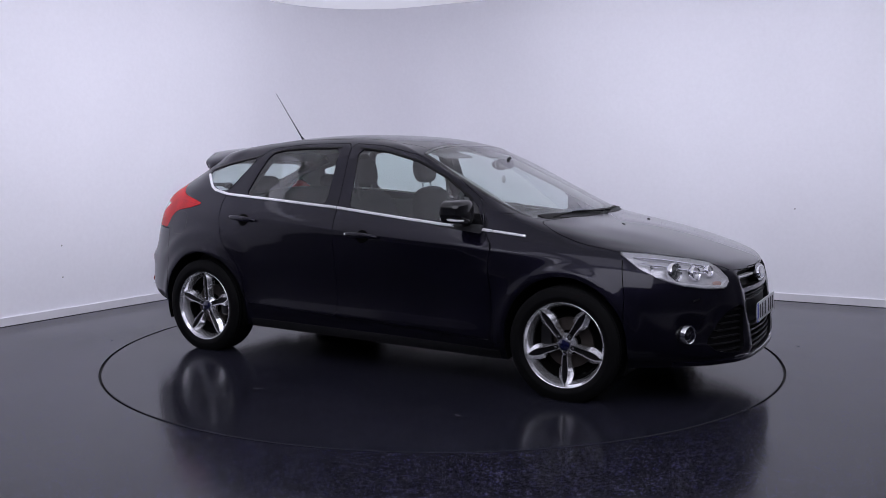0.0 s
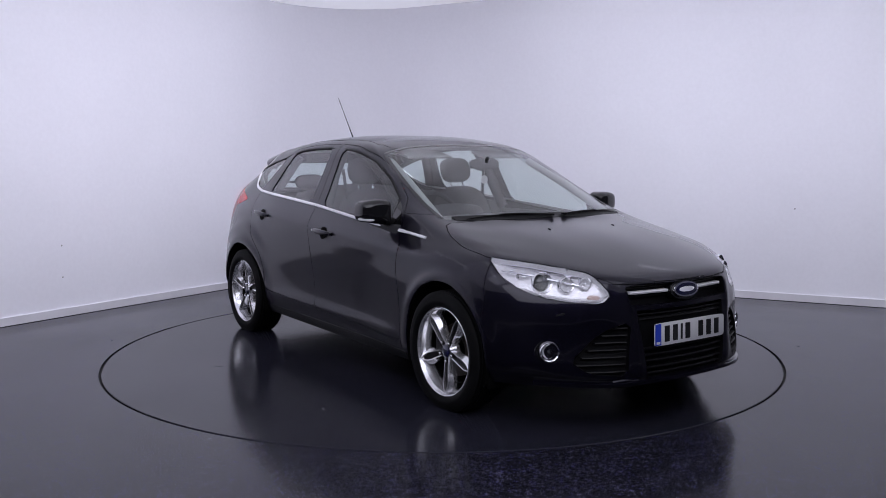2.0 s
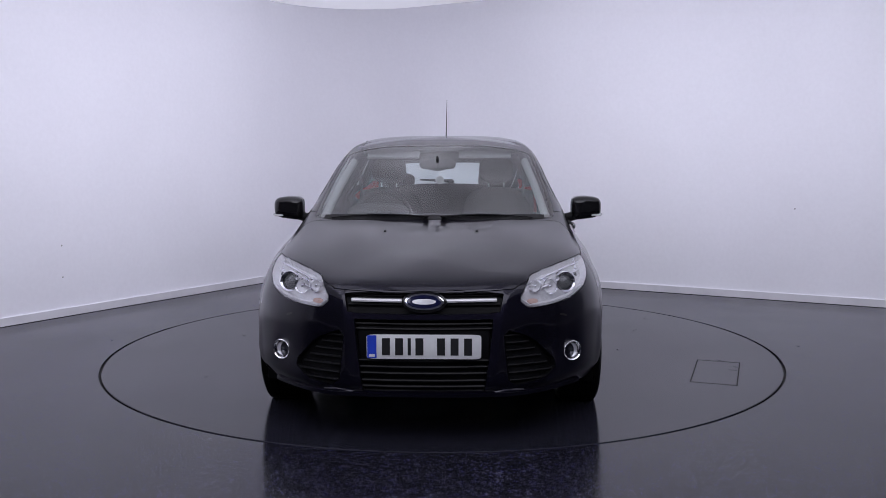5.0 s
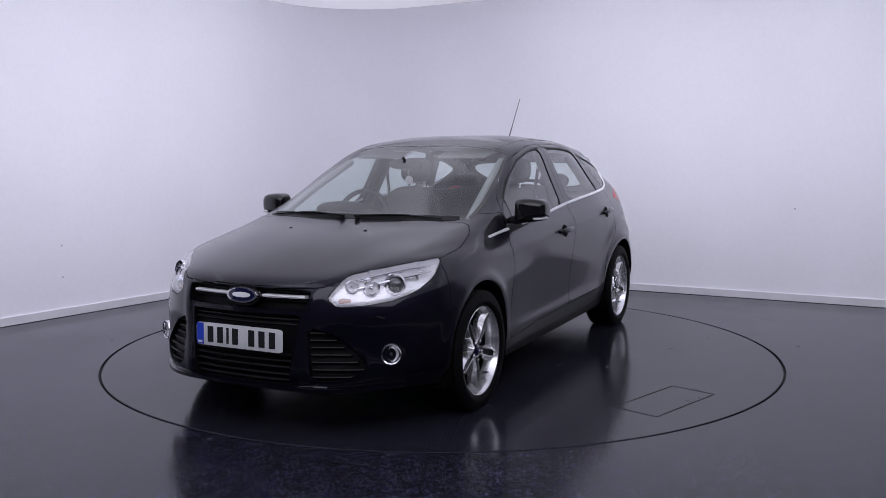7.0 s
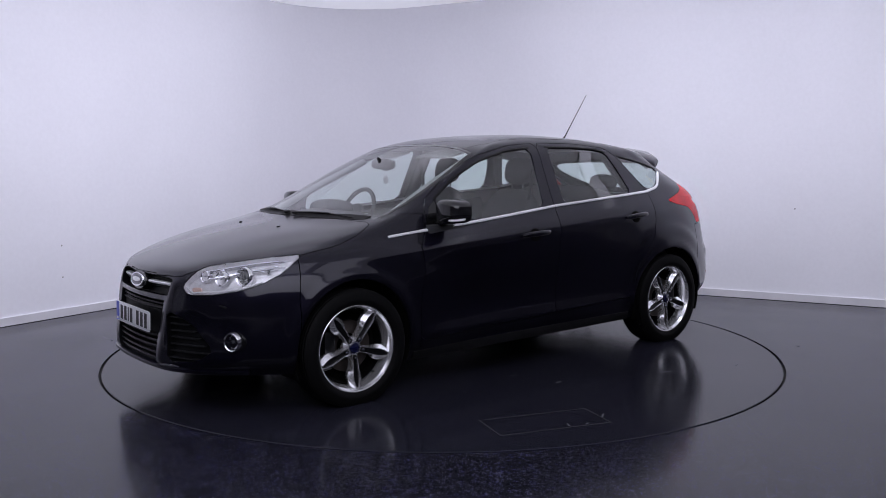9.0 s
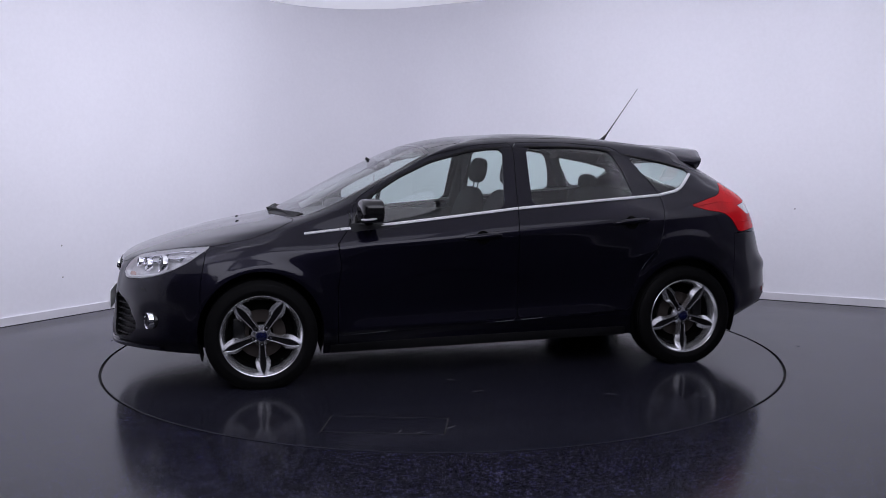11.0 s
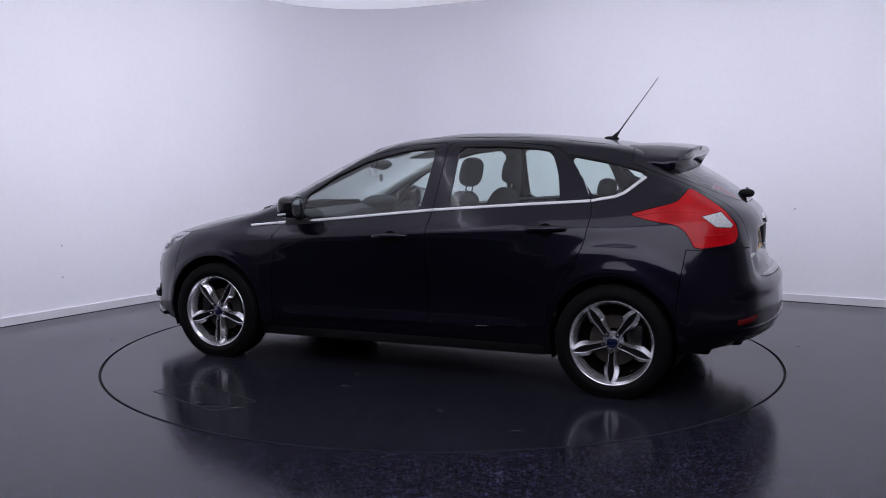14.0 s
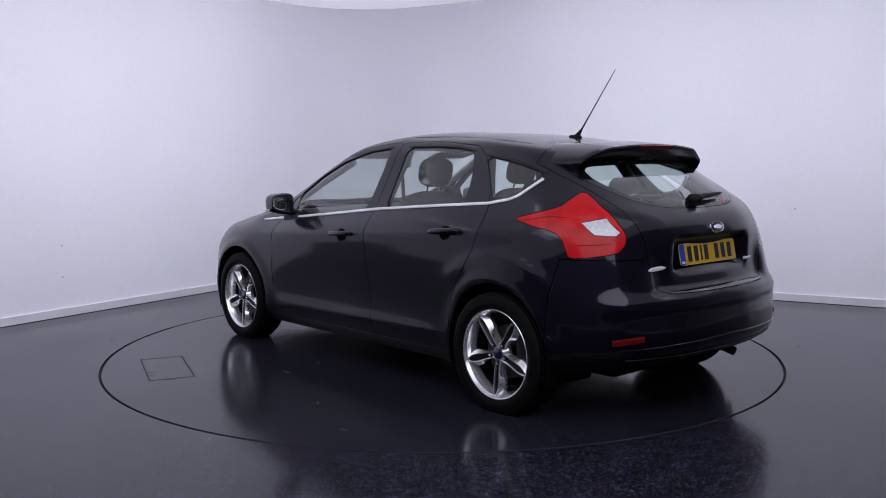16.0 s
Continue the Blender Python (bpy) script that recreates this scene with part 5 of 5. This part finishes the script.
# ---- tail: wiper, badge, plate, reflectors, valance ----
p0, n0 = rear_at(0.02, 1.085)
wip = merge(blob(0.045, 0.030, 0.026, Matrix.Translation(p0 + n0 * 0.02), 2.3, 20))
arm_pts = []
for i in range(7):
    p, n = rear_at(0.0 - 0.26 * i / 6, 1.088 + 0.012 * i / 6)
    arm_pts.append(p + n * 0.026)
part("rear_wiper", merge(wip, tube(arm_pts, 0.017, 10, 0.007)), M_PLASTIC, made["tailgate"][0], "black rear wiper at rest")
p, n = rear_at(0.0, 0.955)
badge(facing(p + Vector((0, -0.02, 0)) + n * 0.004, n), 0.064, 0.030, made["tailgate"][0])
plate_m = facing(Vector((-1.999, -0.004, 0.826)), Vector((-1, 0, 0.2)).normalized())
part("plate_backing", xf(box(0.50, 0.095, 0.05, pose(0, 0, -0.028), 0.006), plate_m), M_PLASTIC, made["tailgate"][0])
plate(plate_m, M_PLATEY, car, "yellow rear number plate with a blue band")
pts = [rear_at(0.525 - 0.012 * i, 0.772 + 0.0005 * i) for i in range(12)]
part("model_script", ribbon(pts, 0.010, 0.004, taper=True), M_SATIN, made["tailgate"][0], "plain bright model mark")
pts = [rear_at(-0.33 - 0.012 * i, 0.772) for i in range(7)]
part("trim_mark", ribbon(pts, 0.007, 0.004), M_SATIN, made["tailgate"][0], "plain bright trim mark")
ref = [rear_at(y, z) for y, z in ((0.735, .440), (0.71, .444), (0.68, .449), (0.645, .454), (0.61, .458))]
pair("bumper_reflector", ribbon(ref, 0.015, 0.005), M_REDDARK, label="dark red bumper reflector")
val = [rear_at(y, 0.40 + 0.02 * (1 - abs(y))) for y in [0.72 - 1.44 * i / 36 for i in range(37)]]
part("bumper_crease", ribbon(val, 0.006, 0.006, taper=True), M_PAINT, made["rear_bumper"][0])
val = [rear_at(y, 0.335) for y in [0.66 - 1.32 * i / 36 for i in range(37)]]
part("rear_valance", ribbon(val, 0.036, 0.006), M_GRILLE, car, "black plastic rear valance")
# black strip on the skin, drawn for the shade of a recess
led = [rear_at(y, 0.662) for y in [0.44 - 0.88 * i / 28 for i in range(29)]]
part("tailgate_dark_strip", ribbon(led, 0.018, 0.003, taper=True), M_GLOSSBLACK, car, "dark strip in place of a shaded recess over the rear bumper")
# sills
for s in (1, -1):
    hits = []
    for i in range(31):
        x = 0.93 - 1.86 * i / 30
        p, n = side_at(x, 0.205 + 0.02 * i / 30)
        hits.append((Vector((p.x, p.y * s, p.z)), Vector((n.x, n.y * s, n.z))))
    part("sill_cover", ribbon(hits, 0.028, 0.006), M_PLASTIC, car, "black plastic sill cover")

# ---- cabin ----
me, cnt, fold = panel("headlining", panels["roof_panel"], sink=0.035, flange=False)
finish("headlining", me, cnt, fold, M_TRIMLIGHT, car, "pale grey headlining", both=True)
pair("pillar_trim", tube([(0.98, 0.650, 0.965), (0.63, 0.605, 1.145), (0.32, 0.560, 1.290)], 0.024, 10), M_PILLAR, label="grey pillar trim")
pair("centre_pillar_trim", tube([(-0.20, 0.76, 0.95), (-0.25, 0.66, 1.20), (-0.27, 0.575, 1.365)], 0.040, 10), M_TRIM)
pair("rear_pillar_trim", tube([(-1.08, 0.68, 1.10), (-1.02, 0.62, 1.22), (-0.97, 0.56, 1.33)], 0.035, 10), M_TRIM)
pair("door_card", merge(box(1.05, 0.05, 0.55, pose(0.28, 0.80, 0.66), 0.02), box(0.75, 0.05, 0.58, pose(-0.62, 0.80, 0.70), 0.02)), M_TRIM, label="dark grey inner door card")
part("cabin_floor", box(2.6, 1.45, 0.04, pose(-0.35, 0, 0.32), 0.01), M_TRIM, car)
dash = bmesh.new()
rows_d = []
for i in range(21):
    y = -0.68 + 1.36 * i / 20
    hump = 0.035 * math.exp(-((y + 0.36) / 0.20) ** 2) + 0.02 * math.exp(-(y / 0.16) ** 2)
    edge = 0.10 * (abs(y) / 0.68) ** 3
    prof = ((1.12 - edge, 0.945), (0.92 - edge, 0.955 + hump * 0.6), (0.76, 0.955 + hump), (0.70, 0.935 + hump), (0.67, 0.86), (0.72, 0.66), (0.95, 0.50), (1.14 - edge, 0.60))
    rows_d.append([dash.verts.new((x, y, z)) for x, z in prof])
for a, b in zip(rows_d, rows_d[1:]):
    for j in range(8):
        dash.faces.new((a[j], a[(j + 1) % 8], b[(j + 1) % 8], b[j]))
dash.faces.new(rows_d[0])
dash.faces.new(rows_d[-1][::-1])
part("dashboard", dash, M_TRIM, car, "dark grey moulded dashboard", angle=30)
sw = new("steering_wheel")
sw.parent = car
sw.matrix_basis = pose(0.52, -0.36, 0.93, 0, 66, 0)
part("wheel_rim", lathe([(0.185 + 0.015 * math.cos(a), 0.015 * math.sin(a)) for a in [2 * math.pi * k / 10 for k in range(10)]], 48, "z", closed=True), M_TRIM, sw, "black steering wheel rim")
part("wheel_boss", merge(blob(0.075, 0.085, 0.03, pose(0, 0, 0.01), 2.5), box(0.035, 0.35, 0.018, pose(0, 0, 0), 0.006), box(0.18, 0.05, 0.018, pose(0.09, 0, 0), 0.006)), M_TRIM, sw)
part("wheel_trim", merge(box(0.02, 0.05, 0.006, pose(0, 0.13, 0.012), 0.002), box(0.02, 0.05, 0.006, pose(0, -0.13, 0.012), 0.002)), M_SATIN, sw, "satin silver spoke trim")
part("binnacle", blob(0.11, 0.19, 0.055, pose(0.72, -0.36, 0.985), 2.5), M_TRIM, car, "hooded instrument binnacle")


def build_seat(name, x, y, width, headrests):
    seat = new(name)
    seat.parent = car
    seat.matrix_basis = pose(x, y, 0)
    part("cushion", blob(0.27, width / 2, 0.085, pose(0.20, 0, 0.47, 0, -6, 0), 4, 28), M_SEAT, seat)
    back = blob(0.075, width / 2, 0.325, pose(-0.14, 0, 0.79, 0, -15, 0), 3.2, 32)
    part("backrest", back, M_SEAT, seat, "charcoal cloth backrest")
    for hy in headrests:
        part("headrest", blob(0.050, 0.125, 0.092, pose(-0.262, hy, 1.225, 0, -12, 0), 3, 24), M_SEAT, seat, "charcoal headrest")
        for s in (-0.055, 0.055):
            part("headrest_post", tube([(-0.235, hy + s, 1.08), (-0.255, hy + s, 1.17)], 0.006, 8), M_CHROME, seat, "chrome headrest post")
    return seat


build_seat("driver_seat", -0.05, -0.39, 0.50, (0.0,))
build_seat("passenger_seat", -0.05, 0.39, 0.50, (0.0,))
bench = build_seat("rear_bench", -0.93, 0.0, 1.26, ())
for hy in (-0.38, 0.38):
    part("headrest", blob(0.045, 0.12, 0.055, pose(-0.245, hy, 1.135, 0, -14, 0), 3, 24), M_SEAT, bench, "low charcoal headrest")
part("parcel_shelf", box(0.42, 1.10, 0.025, pose(-1.50, 0, 0.985, 0, 0, 0), 0.008), M_TRIM, car, "black parcel shelf")
part("rear_view_mirror", merge(blob(0.022, 0.115, 0.034, pose(0.545, 0.0, 1.275, 0, -8, 0), 3.2), tube([(0.545, 0, 1.285), (0.585, 0, 1.315)], 0.010)), M_TRIM, car, "black cabin rear-view mirror")
part("mirror_face", box(0.003, 0.20, 0.052, pose(0.5215, 0.0, 1.272, 0, -8, 0), 0.001), M_MIRROR, car)
part("sensor_housing", blob(0.045, 0.05, 0.024, pose(0.50, 0.0, 1.262, 0, 23, 0), 2.6), M_TRIM, car, "black sensor housing at the windscreen head")
part("hanging_disc", merge(xf(lathe([(0.0, 0.004), (0.022, 0.004), (0.027, 0.001), (0.027, -0.003), (0.0, -0.004)], 28, "z"), pose(0.53, 0.012, 1.175, 0, 90, 0)),
                           tube([(0.535, 0.01, 1.25), (0.53, 0.012, 1.20)], 0.001, 6)), M_WHITE, car, "round pale air freshener hanging from the mirror")
pair("sun_visor", box(0.15, 0.34, 0.015, pose(0.30, 0.30, 1.335, 0, 14, 0), 0.006), M_TRIMLIGHT, label="pale grey folded sun visor")
pair("seat_belt", tube([(-0.235, 0.60, 1.24), (-0.22, 0.57, 1.0), (-0.20, 0.55, 0.75)], 0.012, 6), M_TRIM, label="black seat belt")

# fuel flap on the right-hand rear quarter
ring_pts = []
for i in range(33):
    a = 2 * math.pi * i / 32
    c, sn = math.cos(a), math.sin(a)
    x = -1.585 + 0.082 * math.copysign(abs(c) ** 0.6, c)
    z = 0.870 + 0.078 * math.copysign(abs(sn) ** 0.6, sn)
    q, nq = side_at(x, z)
    ring_pts.append((Vector((q.x, -q.y, q.z)), Vector((nq.x, -nq.y, nq.z))))
part("fuel_flap_seam", ribbon(ring_pts, 0.0018, 0.0006, -0.002), M_GAP, made["body_side"][1], "dark seam round the fuel flap")

# black edge of the windscreen, inner trim of the tail
for pts, half in (([(1.04, .682), (.86, .675), (.68, .658), (.48, .628), (.30, .594)], 0.011), ([(.292, .590), (.307, .40), (.327, .2), (.337, 0.0)], 0.013)):
    hits = [top_at(p.x, p.y) for p in resample([Vector((x, y, 0)) for x, y in pts], 0.04)]
    pair("windscreen_edge", ribbon(hits, half, 0.0015, -0.001), M_GLOSSBLACK, (made["windscreen"][0], made["windscreen"][0]), "black printed windscreen edge")
pair("tail_trim", box(0.62, 0.05, 0.62, pose(-1.50, 0.655, 0.74, 0, 0, 9), 0.02), M_TRIM, label="dark grey load space trim")
part("tailgate_trim", box(0.04, 1.0, 0.40, pose(-1.90, 0, 0.83, 0, 8, 0), 0.015), M_TRIM, car, "dark grey inner tailgate trim")

def motions():
    """The disc turns clockwise at an even speed, and the car stands on it."""
    rows_car, rows_disc = [], []
    for k in range(33):
        t = k * 0.5
        turn = -30.141 - 12.3926 * t
        rows_disc.append((t, pose(0, 0, 0, 0, 0, turn)))
        rows_car.append((t, pose(0, 0, 0, 0, 0, turn) @ pose(-0.0587, -0.0093, 0)))
    walk(turntable, rows_disc)
    walk(car, rows_car)


motions()
